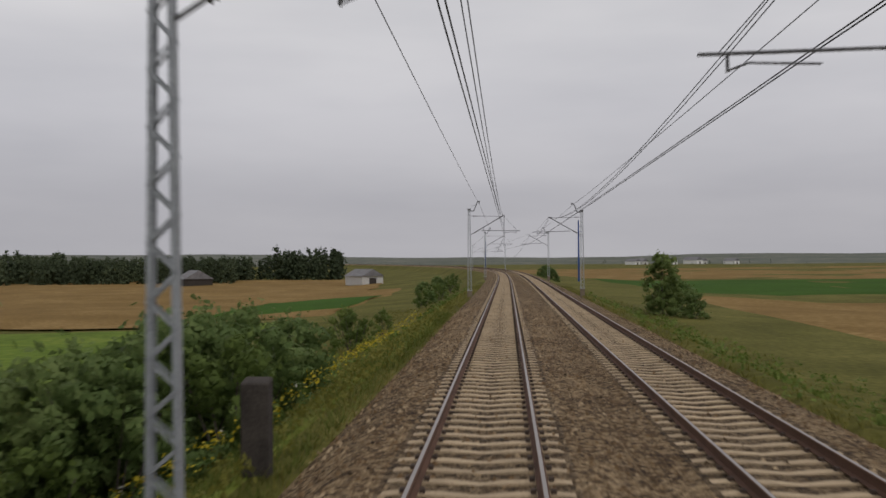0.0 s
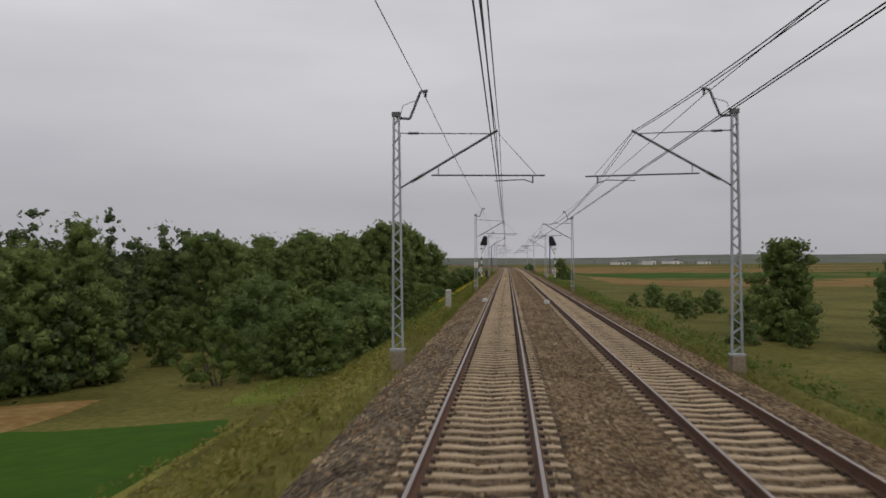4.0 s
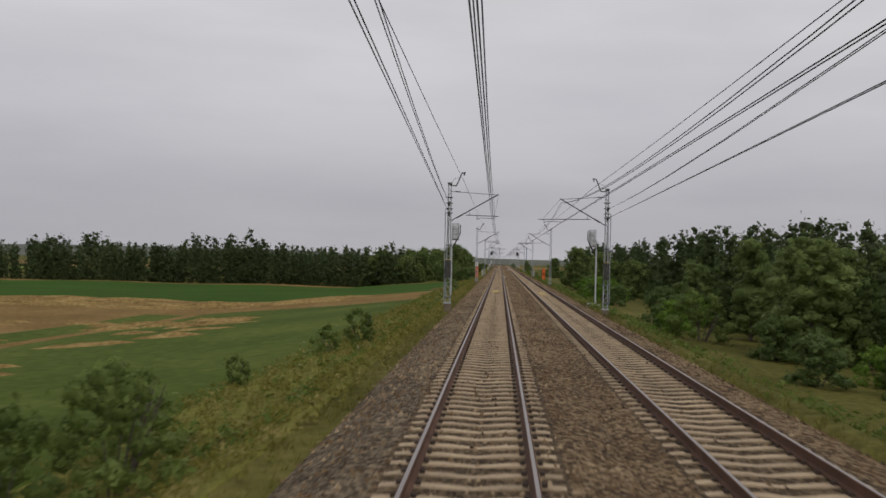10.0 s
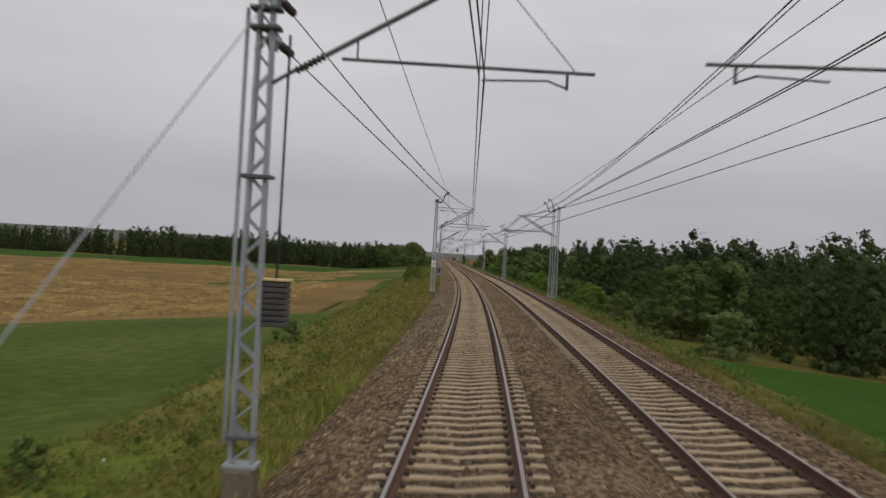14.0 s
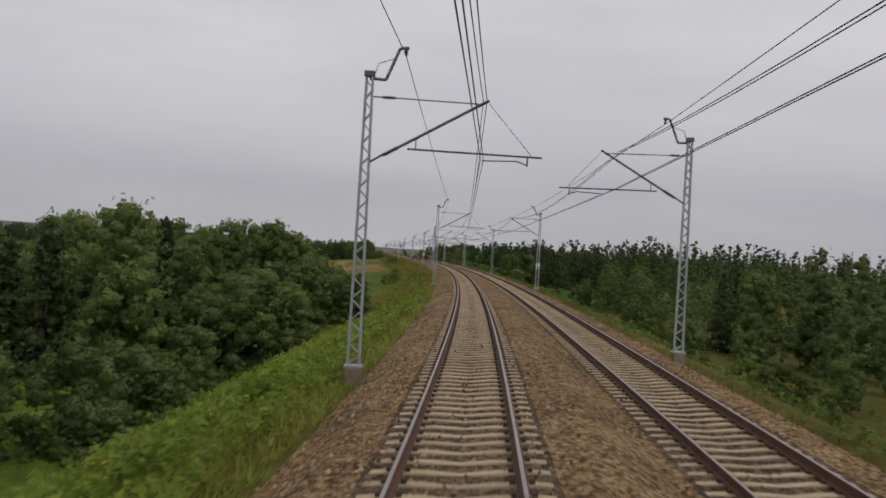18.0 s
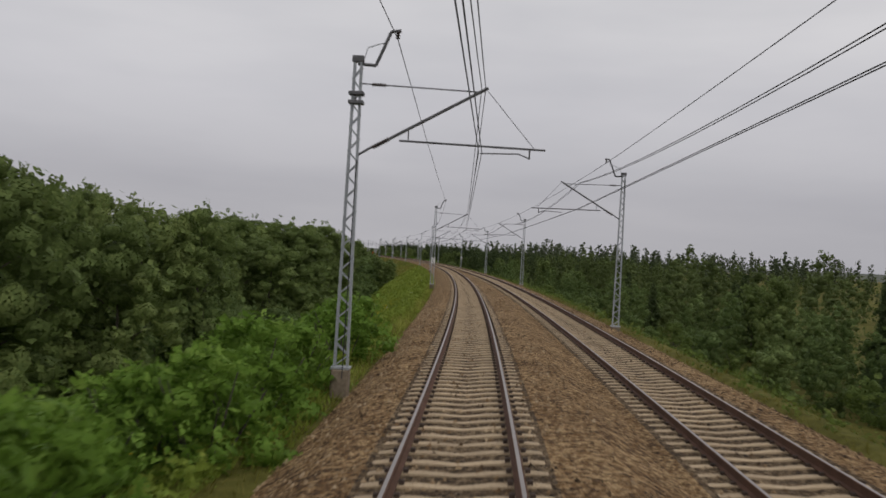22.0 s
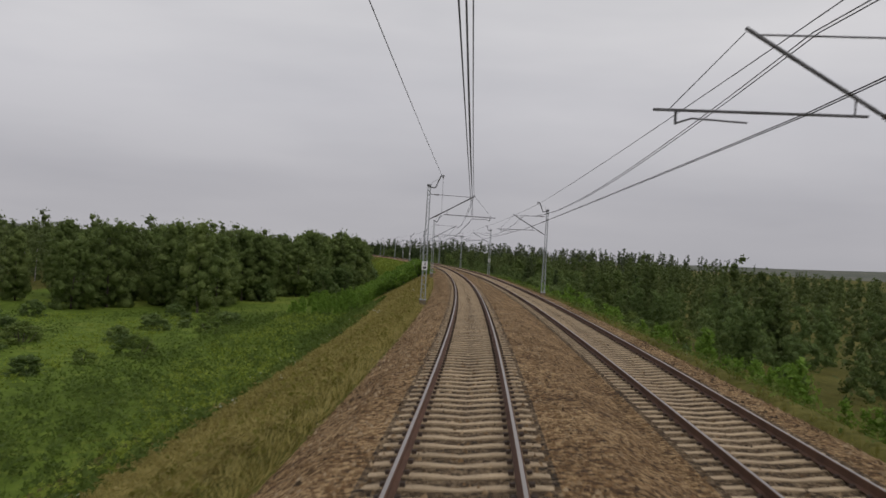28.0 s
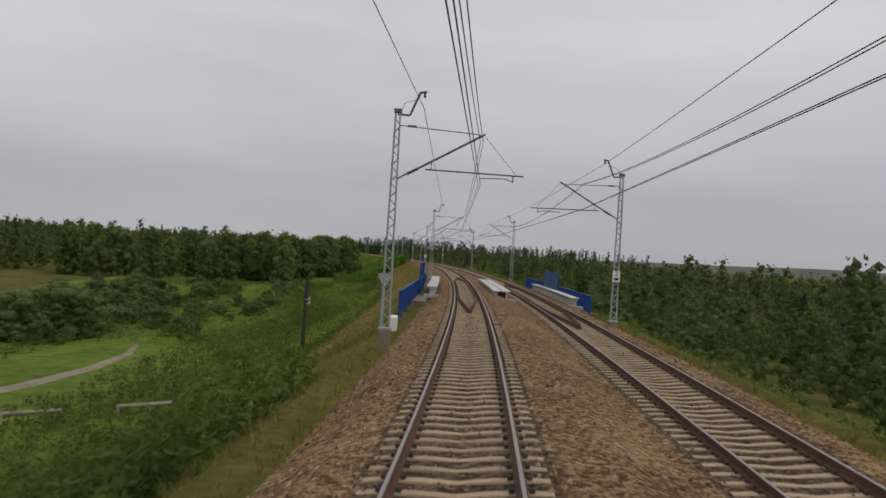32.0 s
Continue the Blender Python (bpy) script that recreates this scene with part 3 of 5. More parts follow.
def clips(stations, centre):
    """Rail fastenings: a small dark block on both sides of every rail."""
    st = np.asarray(stations)
    cn = np.array([s * GAUGE + d for s in (-1, 1) for d in (-0.115, 0.115)])
    cube = np.array([(a, b, c) for a in (-1, 1) for b in (-1, 1) for c in (0, 1)], float)
    s3 = st[:, None, None] + cube[None, None, :, 1] * 0.04
    n3 = centre + cn[None, :, None] + cube[None, None, :, 0] * 0.032
    z3 = np.where(cube[:, 2] > 0, -0.125, -0.20)[None, None, :] + 0 * s3 + 0 * n3
    v = on_track(s3 + 0 * n3, n3 + 0 * s3, z3, centre).reshape(-1, 3)
    f = np.array([(0, 1, 3, 2), (4, 6, 7, 5), (0, 4, 5, 1), (2, 3, 7, 6), (1, 5, 7, 3)])
    f = (f[None] + 8 * np.arange(len(st) * 4)[:, None, None]).reshape(-1, 4)
    return v, f


# ---- overhead line ----
MAST_TOP, FEED_Z, WIRE_Z, MESS_Z = 6.83, 7.46, 4.78, 6.25


def ribbed(bm, a, b, r0, r1, ribs, seg=8):
    """A ribbed insulator from a to b, one closed body."""
    a, b = Vector(a), Vector(b)
    d = b - a
    q = d.to_track_quat("Z", "Y").to_matrix()
    rings = []
    for i in range(ribs * 3):
        f, r = (i // 3 + (0.1, 0.5, 0.9)[i % 3]) / ribs, (r0, r1, r0)[i % 3]
        rings.append([bm.verts.new(a + d * f + q @ Vector((r * math.cos(6.2832 * j / seg), r * math.sin(6.2832 * j / seg), 0))) for j in range(seg)])
    for u, w in zip(rings, rings[1:]):
        for j in range(seg):
            bm.faces.new((u[j], u[(j + 1) % seg], w[(j + 1) % seg], w[j]))
    bm.faces.new(rings[0][::-1])
    bm.faces.new(rings[-1])
    return bm


def mast(side, m, base_z, label, tall=0.0, sign="", arm=True, up=0.0, extra="", pull=False, ahead=1):
    """A lattice mast of two channels, with its bracket and, if arm, its cantilever; side 1 stands left of its track, -1 right. Its foot is at base_z."""
    ob = thing("catenary_mast", m, label, "mast", "overhead line masts")
    top = MAST_TOP + tall
    k = side
    bm = fresh()
    box(bm, -0.2, 0.2, -0.2, 0.2, base_z - 1.2, base_z + 0.1, 0.03)
    part("foundation", bm, M_KERB, ob, "grey concrete foundation block")
    for sx in (-1, 1):
        bm = fresh()
        x0 = 0.138 * sx
        ring = []
        for zz, k0 in ((base_z, 1.25), (top, 0.72)):
            sec = [(0, -0.06), (0, 0.06), (-0.055, 0.06), (-0.055, 0.048), (-0.012, 0.048), (-0.012, -0.048), (-0.055, -0.048), (-0.055, -0.06)]
            ring.append([bm.verts.new((x0 * k0 + a * sx, b, zz)) for a, b in sec])
        for j in range(8):
            bm.faces.new((ring[0][j], ring[0][(j + 1) % 8], ring[1][(j + 1) % 8], ring[1][j]))
        bm.faces.new(ring[1])
        part("channel", bm, M_GALV, ob)
    bm = fresh()
    z, sgn = base_z + 0.15, 1
    while z < top - 0.3:
        w0, w1 = 0.138 * (1.2 - 0.45 * (z - base_z) / 7), 0.138 * (1.2 - 0.45 * (z + 0.27 - base_z) / 7)
        for yy in (-0.062, 0.062):
            bar(bm, (-w0 * sgn, yy, z), (w1 * sgn, yy, z + 0.27), 0.012, 0.03)
        z, sgn = z + 0.27, -sgn
    tagged(part("lacing", bm, M_GALV, ob), kind="stuff")
    bm = fresh()
    box(bm, -0.22, 0.22, -0.18, 0.18, base_z + 0.10, base_z + 0.16, 0.01)
    part("base_plate", bm, M_GALV, ob)
    bm = fresh()
    box(bm, -0.13, 0.13, -0.085, 0.085, top - 0.12, top + 0.02, 0.008)
    part("cap", bm, M_TUBE, ob)
    # bracket of the feeder wire
    bm = fresh()
    zf = FEED_Z + tall
    pts = [(0, 0, top - 0.16), (0.40 * k, 0, top - 0.18), (0.71 * k, 0, zf - 0.03), (0.93 * k, 0, zf)]
    for a, b in zip(pts, pts[1:]):
        rod(bm, a, b, 0.038)
    bracket = part("feeder_bracket", bm, M_TUBE, ob)
    bm = fresh()
    ribbed(bm, (0.86 * k, 0, zf - 0.02), (0.86 * k, 0, zf - 0.2), 0.025, 0.06, 3)
    part("insulator", bm, M_INSUL, bracket)
    bm = fresh()
    for a, b in (((0.13, top - 0.02), (0.2, top + 0.22)), ((0.2, top + 0.22), (0.42, top + 0.3)), ((0.42, top + 0.3), (0.6, top + 0.36))):
        rod(bm, (a[0] * k, 0.03, a[1]), (b[0] * k, 0.03, b[1]), 0.012, seg=5)
    part("bond_cable", bm, M_GALV, bracket)
    if arm:
        part_arm(ob, k, up, pull=pull, tie_up=up + 0.5 * tall)
    if sign:
        bm = fresh()
        box(bm, -0.18, 0.18, -0.10, -0.085, base_z + 2.02, base_z + 2.56, 0.004)
        plate = part("number_plate", bm, M_WHITE, ob, "white enamel plate with black numerals")
        for row, ch in enumerate(sign):
            if ch == "0":
                bm = fresh()
                box(bm, -0.1, 0.1, -0.108, -0.102, base_z + 2.09, base_z + 2.22)
                part("dark_bar", bm, M_BLACK, plate)
                continue
            cu = bpy.data.curves.new("numeral", "FONT")
            cu.body, cu.size, cu.align_x, cu.extrude = ch, 0.32, "CENTER", 0.002
            tx = new("numeral", cu)
            me = bpy.data.meshes.new_from_object(tx)
            bpy.data.objects.remove(tx)
            me.materials.append(M_BLACK)
            no = new("numeral", me)
            no.parent = plate
            no.matrix_basis = pose(0, -0.106, base_z + 2.31 - 0.25 * row, 90, 0, 0)
    if extra == "weights":
        wx, wy, count = (0.0, -0.28, 14) if ahead < 0 else (0.3 * k, 0.12, 8)
        for j in range(count):
            bm = fresh()
            box(bm, wx - 0.17, wx + 0.17, wy - 0.14, wy + 0.14, 1.45 + j * 0.075, 1.515 + j * 0.075, 0.01)
            part("tension_weight", bm, M_BOX, ob, "dark iron tension weight" if j == 0 else "")
        z1 = 1.45 + count * 0.075
        bm = fresh()
        box(bm, wx - 0.19, wx + 0.19, wy - 0.16, wy + 0.16, z1, z1 + 0.03, 0.005)
        part("weight_cap", bm, M_YELLOW, ob, "yellow cap plate")
        bm = fresh()
        rod(bm, (wx, wy, z1 - 0.1), (wx, wy, 5.3), 0.018)
        part("weight_rope", bm, M_WIRE, ob)
        bm = fresh()
        rod(bm, (-0.24 * k, -0.02, base_z + 0.4), (-0.24 * k, -0.02, 5.6), 0.028)
        part("guide_tube", bm, M_GALV, ob)
        for zz in (base_z + 0.5, 3.4, 5.35, 5.6, 5.95, 6.3):
            bm = fresh()
            box(bm, -0.2, 0.2, -0.13, 0.13, zz - 0.025, zz + 0.025, 0.008)
            part("clamp", bm, M_TUBE, ob)
        for zz in (5.9, 5.3):
            for side_x in (-0.09, 0.09):
                bm = fresh()
                bar(bm, (side_x, 0.1 * ahead, zz - 0.06), (side_x, 0.5 * ahead, zz + 0.02), 0.02, 0.06)
                part("tension_lever", bm, M_GALV, ob)
            bm = fresh()
            rod(bm, (-0.05, 0.42 * ahead, zz - 0.02), (0.05, 0.42 * ahead, zz - 0.02), 0.15, seg=14)
            part("pulley", bm, M_TUBE, ob)
            bm = fresh()
            ribbed(bm, (0.02 * k, 0.75 * ahead, zz), (0.05 * k, 1.35 * ahead, zz), 0.025, 0.065, 6)
            part("tension_insulator", bm, M_INSUL, ob)
            bm = fresh()
            rod(bm, (0, 0.5 * ahead, zz), (0.02 * k, 0.75 * ahead, zz), 0.018)
            part("tension_link", bm, M_TUBE, ob)
    if extra == "blue":
        bm = fresh()
        box(bm, -0.17, 0.17, -0.36, -0.1, base_z + 0.35, base_z + 1.0, 0.02)
        box(bm, -0.19, 0.19, -0.38, -0.09, base_z + 1.0, base_z + 1.05, 0.01)
        part("switch_box", bm, M_BLUE, ob, "bright blue switch box")
    if extra == "collar":
        for zz in (6.0, 5.8):
            bm = fresh()
            box(bm, -0.17, 0.17, -0.13, 0.13, zz - 0.04, zz + 0.04, 0.01)
            part("clamp", bm, M_TUBE, ob)
        bm = fresh()
        rod(bm, (0.1, -0.1, 4.5), (0.16, -0.9, base_z), 0.012)
        part("earth_rope", bm, M_WIRE, ob)
    return ob


def part_arm(ob, k, up=0.0, reach=2.95, pull=False, tie_up=0.0):
    """The cantilever: tie, slanting tube with insulators, registration tube and steady arm."""
    tip = (reach * k, 0, MESS_Z + 0.02 + up)
    bm = fresh()
    rod(bm, (0.1 * k, 0, 4.62 + up), (0.42 * k, 0, 4.82 + up), 0.028)
    rod(bm, (0.80 * k, 0, 4.62 + (0.8 - 0.1) * 0.574 + up), tip, 0.036)
    tube = part("slanting_tube", bm, M_TUBE, ob)
    bm = fresh()
    ribbed(bm, (0.42 * k, 0, 4.804 + up), (0.80 * k, 0, 5.022 + up), 0.035, 0.062, 7)
    part("insulator", bm, M_INSUL, tube)
    bm = fresh()
    rod(bm, (0.1 * k, 0, 6.23 + tie_up), (2.82 * k, 0, 6.17 + up + (tie_up - up) * 0.4), 0.016)
    tie = part("tie_rod", bm, M_TUBE, ob)
    bm = fresh()
    ribbed(bm, (0.34 * k, 0, 6.224 + tie_up), (0.66 * k, 0, 6.217 + tie_up), 0.025, 0.05, 6)
    part("insulator", bm, M_INSUL, tie)
    bm = fresh()
    far = 2.98 if pull else 4.3
    rod(bm, (1.02 * k, 0, 4.99 + up), (far * k, 0, 4.94 + up), 0.024)
    rod(bm, (1.22 * k, 0, 5.26 + up), (1.22 * k, 0, 4.99 + up), 0.014)
    part("registration_tube", bm, M_TUBE, ob)
    bm = fresh()
    rod(bm, (2.95 * k, 0, 6.2 + up), ((far - 0.25) * k, 0, 4.96 + up), 0.007, seg=4)
    part("hanger_rope", bm, M_WIRE, ob)
    bm = fresh()
    x0, x1, x2 = (1.68, 1.9, 2.75) if pull else (3.95, 3.7, 2.85)
    rod(bm, (x0 * k, 0, 4.95 + up), (x0 * k, 0, 4.72 + up), 0.022)
    rod(bm, (x0 * k, 0, 4.74 + up), (x1 * k, 0, 4.83 + up), 0.015)
    rod(bm, (x1 * k, 0, 4.83 + up), (x2 * k, 0, 4.80 + up), 0.015)
    part("steady_arm", bm, M_TUBE, ob)


N_L, N_R = -2.84, 6.96
LEFT = ((1950, -.1, ""), (312, -.3, ""), (180, -.2, ""), (114.5, -.2, ""), (45.0, -.17, "P"), (-19.3, -.23, "31T"), (-86.5, -.25, ""), (-155.9, -.3, ""), (-220.5, -.29, "P29"),
        (-288.4, -.25, "PWT"), (-360.0, -.5, "DB"), (-422.7, -.5, "D27"), (-483.2, -.5, "W"), (-552.8, -.55, ""), (-615.0, -.5, ""), (-680.6, -.46, "25"), (-744.6, -.3, "C"),
        (-810.4, -.31, ""), (-873.5, -.6, "20"), (-934.1, -.3, ""), (-998.2, -.25, "T"), (-1060.0, -.25, ""))
RIGHT = ((312, -.3, ""), (180, -.2, ""), (118.6, -.2, ""), (47.8, -.3, ""), (-18.8, -.3, ""), (-86.0, -.4, ""), (-153.4, -.6, ""), (-221.2, -.5, ""), (-285.6, -.55, "WT"),
         (-353.9, -.55, "D"), (-416.9, -.65, "D"), (-484.1, -.6, ""), (-548.9, -.55, "20"), (-606.2, -.5, ""), (-662.9, -.5, ""), (-721.2, -.6, ""), (-782.5, -.5, "20"),
         (-851.8, -.5, ""), (-917.5, -.4, ""), (-984.3, -.4, "20"), (-1045.0, -.4, ""))
FIRST = {}
for rows, n, side, word in ((LEFT, N_L, 1, "left"), (RIGHT, N_R, -1, "right")):
    for s, bz, mark in rows:
        if s > 1000:
            continue
        number = "".join(c for c in mark if c.isdigit())
        extra = "weights" if "W" in mark else ("collar" if "C" in mark else "blue" if "B" in mark else "")
        label = "grey galvanised lattice mast carrying the overhead wires"
        if number:
            label = "grey lattice mast with a white numbered plate"
        if extra == "weights":
            label = "grey lattice mast with a stack of tension weights"
        tall = 0.36 if "T" in mark else 0.0
        pull = "P" in mark
        key = (side, round(bz, 1), number, extra, tall, pull)
        if key in FIRST:
            copy_thing(FIRST[key], spot(s, n - (widen(s) if n > 2 else 0.0), 0.0))
        else:
            FIRST[key] = mast(side, spot(s, n - (widen(s) if n > 2 else 0.0), 0.0), bz, label, sign=number, extra=extra, tall=tall, up=tall * 0.7 + (0.14 if pull and not extra else 0.0), pull=pull, ahead=-1 if s > -400 else 1)
        if "D" in mark:
            key = (side, round(bz, 1), "twin")
            m = spot(s + (3.0 if side > 0 else -2.7), n - 0.12 * side, 0.0)
            if key in FIRST:
                copy_thing(FIRST[key], m)
            else:
                FIRST[key] = mast(side, m, bz, "second lattice mast of a wire overlap", tall=0.1, up=-0.14)


def wire(name, pts, r, parent=None, mat=None):
    """A round wire through points: a thin three-sided tube."""
    p = np.asarray(pts, float)
    d = np.gradient(p, axis=0)
    d /= np.linalg.norm(d, axis=1)[:, None]
    a = np.cross(d, (0, 0, 1.0))
    a /= np.maximum(np.linalg.norm(a, axis=1), 1e-6)[:, None]
    b = np.cross(a, d)
    v = np.concatenate([p + r * (math.cos(q) * a + math.sin(q) * b) for q in (0.5, 2.6, 4.7)])
    k = len(p)
    f = [(j * k + i, ((j + 1) % 3) * k + i, ((j + 1) % 3) * k + i + 1, j * k + i + 1) for j in range(3) for i in range(k - 1)]
    return mesh_object(name, v, f, mat or M_WIRE, parent)


for rows, n, side, axis in ((LEFT, N_L, 1, 0.0), (RIGHT, N_R, -1, TRACK_GAP)):
    st = [r[0] for r in rows if r[0] < 1000]
    pulled = [-0.22 if "P" in r[2] else 0.1 for r in rows if r[0] < 1000]
    for i, (a, b) in enumerate(zip(st, st[1:])):
        f = np.linspace(0, 1, 17)[:, None]
        sag = (4 * f * (1 - f))[:, 0]
        bent = min(1.0, max(0.0, (-380 - b) / 60))
        za, zb = pulled[i], pulled[i + 1]
        za, zb = axis + 0.01 + za * (1 - bent), axis + 0.01 + zb * (1 - bent)
        long = (abs(a - b) / 66) ** 2

        def chord(na, nb, za_, zb_, drop):
            p = place(a, na, za_) * (1 - f) + place(b, nb, zb_) * f
            p[:, 2] -= drop * sag
            return p
        span = thing("wire_span", Matrix.Identity(4), "dark copper contact wires under a catenary rope", "overhead wire", "spans of overhead wire")
        lift_z = 0.05 if axis < 1 else 0.24
        low, high = chord(za, zb, WIRE_Z + lift_z, WIRE_Z + lift_z, 0.03), chord(za, zb, MESS_Z, MESS_Z, 0.95 * long)
        shift = place(a, axis + 0.035, 0.0) - place(a, axis, 0.0)
        for d in (-1, 1):
            wire("contact_wire", low + d * shift, 0.011, span)
            wire("messenger_wire", high + d * 1.3 * shift, 0.011, span)
        for g in (1, 4, 7, 9, 12, 15):
            wire("dropper", [low[g], high[g]], 0.005, span)
        wa = n + 0.86 * side - (widen(a) if n > 2 else 0)
        wb = n + 0.86 * side - (widen(b) if n > 2 else 0)
        wire("feeder_wire", chord(wa, wb, FEED_Z - 0.2, FEED_Z - 0.2, 0.12), 0.013, span)


# wires that run off to the anchor masts, and second wires through the overlaps
for axis, n, w0, d0, d1, w1 in ((0.0, N_L, -288.4, -363.4, -426.1, -483.2), (TRACK_GAP, N_R, -285.6, -358.8, -420.3, -484.1)):
    side = 1 if n < 0 else -1
    run = thing("anchor_wires", Matrix.Identity(4), "dark wires running down to the anchor masts", "overhead wire", "anchored wires")
    for za, zb in ((5.9, MESS_Z - 0.14), (5.3, WIRE_Z - 0.1)):
        for shift in (-0.04, 0.04):
            stops = ((w0, n, za), (d0, axis - 0.15 * side + shift, zb), (d1, axis - 0.15 * side + shift, zb), (w1, n, za))
            for (s0, n0, z0), (s1, n1, z1) in zip(stops, stops[1:]):
                f = np.linspace(0, 1, 9)[:, None]
                p = place(s0, n0, z0) * (1 - f) + place(s1, n1, z1) * f
                if za > 5.5:
                    p[:, 2] -= (0.5 * 4 * f * (1 - f))[:, 0]
                wire("anchor_wire", p, 0.010, run)
for s, n, e, m in ((-483.2, N_L, -491.5, -3.7), (-288.4, N_L, -280.0, -3.6)):
    guy = thing("guy_rope", Matrix.Identity(4), "steel guy rope from a mast to a ground block", "guy rope", "guy ropes")
    wire("rope", [place(s, n, 5.7), place(e, m, -0.7)], 0.012, guy, M_GALV)
    bm = fresh()
    box(bm, -0.25, 0.25, -0.25, 0.25, -0.6, 0.05, 0.03)
    o = part("anchor_block", bm, M_CONC, guy)
    o.matrix_basis = spot(e, m, float(ground_z(e, m)) + 0.1)

# jumper loops hanging between the overlapping wires
for axis in (0.0,):
    for s0 in (-404.5, -405.6):
        q = np.linspace(0, math.pi, 9)
        pts = [on_track(s0 + 0.5 * k, axis + 0.2 - 0.12 * math.cos(a), 6.55 - 1.45 * math.sin(a) ** 0.6, axis) for k, a in zip(np.linspace(-1, 1, 9), q)]
        tagged(wire("jumper_loop", pts, 0.012), "dark jumper cable looping between overhead wires", "cable", "jumper loops")

# ---- things beside the line ----


def signal(s, n, side, dark=True):
    """A colour light signal on a striped post with an outrigger; side: 1 with its head over the left bank."""
    gz = float(ground_z(s, n))
    ob = thing("railway_signal", spot(s, n, gz), "light signal with a dark shield on a striped post" if dark else "grey signal head seen from behind on a tall post", "signal", "light signals")
    bm = fresh()
    box(bm, -0.4, 0.4, -0.35, 0.35, -0.6, 0.18, 0.04)
    part("base_block", bm, M_CONC, ob)
    top = 4.35
    if dark:
        for i in range(8):
            bm = fresh()
            rod(bm, (0, 0, 0.15 + i * 0.52), (0, 0, 0.15 + (i + 1) * 0.52), 0.075, seg=10)
            part("post_band", bm, M_BLACK if i % 2 == 0 else M_WHITE, ob)
    else:
        bm = fresh()
        rod(bm, (0, 0, 0.15), (0, 0, top + 0.4), 0.07, seg=10)
        part("post", bm, M_SILVER, ob)
    bm = fresh()
    rod(bm, (0.02 * side, 0, top - 0.1), (0.72 * side, 0, top + 1.25), 0.045)
    rod(bm, (0.72 * side, 0, top + 1.25), (0.72 * side, 0, top + 2.0), 0.045)
    part("outrigger", bm, M_BLACK, ob)
    bm = fresh()
    rod(bm, (0, 0, top + 0.2), (0, 0, top + 1.3), 0.035)
    rod(bm, (0, 0, top + 0.95), (0.62 * side, 0, top + 1.1), 0.05)
    rod(bm, (0.45 * side, 0, top + 1.0), (0.45 * side, 0, top + 1.4), 0.03)
    part("bracket", bm, M_SILVER, ob)
    bm = fresh()
    if dark:
        outline = []
        for i, (x, z, r) in enumerate(((-0.38, 0.33, 0.2), (0.42, 0.28, 0.17), (0.40, 1.38, 0.2), (0.12, 1.48, 0.18))):
            px, pz = ((-0.38, 0.33), (0.42, 0.28), (0.40, 1.38), (0.12, 1.48))[i]
            base = (200, 290, 0, 90)[i]
            for q in range(5):
                a = radians((base - 20 + q * 22) if i else (130 + q * 30))
                if i == 1:
                    a = radians(270 + q * 22)
                if i == 2:
                    a = radians(0 + q * 20)
                if i == 3:
                    a = radians(75 + q * 16)
                outline.append(((px + r * math.cos(a)) * side + 0.34 * side, pz + r * math.sin(a)))
        front = [bm.verts.new((x, -0.09, top + 1.1 + z)) for x, z in outline]
        back = [bm.verts.new((x, 0.02, top + 1.1 + z)) for x, z in outline]
        bm.faces.new(front)
        bm.faces.new(back[::-1])
        for i in range(len(front)):
            j = (i + 1) % len(front)
            bm.faces.new((front[i], front[j], back[j], back[i]))
        bmesh.ops.recalc_face_normals(bm, faces=bm.faces)
        shield = part("shield", bm, M_BLACK, ob, "black rounded shield with a pale rim")
        bm = fresh()
        for i in range(len(outline)):
            (x0, z0), (x1, z1) = outline[i], outline[(i + 1) % len(outline)]
            rod(bm, (x0, -0.09, top + 1.1 + z0), (x1, -0.09, top + 1.1 + z1), 0.022, seg=5)
        part("rim", bm, M_SILVER, shield)
        for x, z in ((0.62, 1.2), (0.62, 0.75), (0.12, 0.36)):
            bm = fresh()
            rod(bm, (x * side, -0.24, top + 1.1 + z), (x * side, -0.09, top + 1.1 + z), 0.13, seg=14)
            part("lamp_hood", bm, M_BLACK, shield)
        bm = fresh()
        box(bm, -0.28, 0.28, -0.1, -0.08, top + 0.62, top + 0.82, 0.005)
        plate = part("plate", bm, M_WHITE, ob, "small white plate with dark bars")
        for i in range(4):
            bm = fresh()
            box(bm, -0.2 + i * 0.11, -0.12 + i * 0.11, -0.106, -0.1, top + 0.66, top + 0.78)
            part("dark_bar", bm, M_BLACK, plate)
        bm = fresh()
        box(bm, -0.48, 0.12, -0.12, -0.09, 1.25, 2.2, 0.005)
        board = part("warning_board", bm, M_WHITE, ob, "white board with two black chevrons")
        for sgn, z0 in ((1, 1.72), (-1, 1.72)):
            bm = fresh()
            for x0, x1 in ((-0.42, -0.18), (0.06, -0.18)):
                bar(bm, (x0, -0.13, z0 + sgn * 0.44), (x1, -0.13, z0 + sgn * 0.08), 0.012, 0.11)
            part("chevron", bm, M_BLACK, board)
        bm = fresh()
        for a, b in (((-0.48, 1.25), (0.12, 1.25)), ((0.12, 1.25), (0.12, 2.2)), ((0.12, 2.2), (-0.48, 2.2)), ((-0.48, 2.2), (-0.48, 1.25))):
            bar(bm, (a[0], -0.125, a[1]), (b[0], -0.125, b[1]), 0.03, 0.03)
        part("board_frame", bm, M_BLACK, board)
    else:
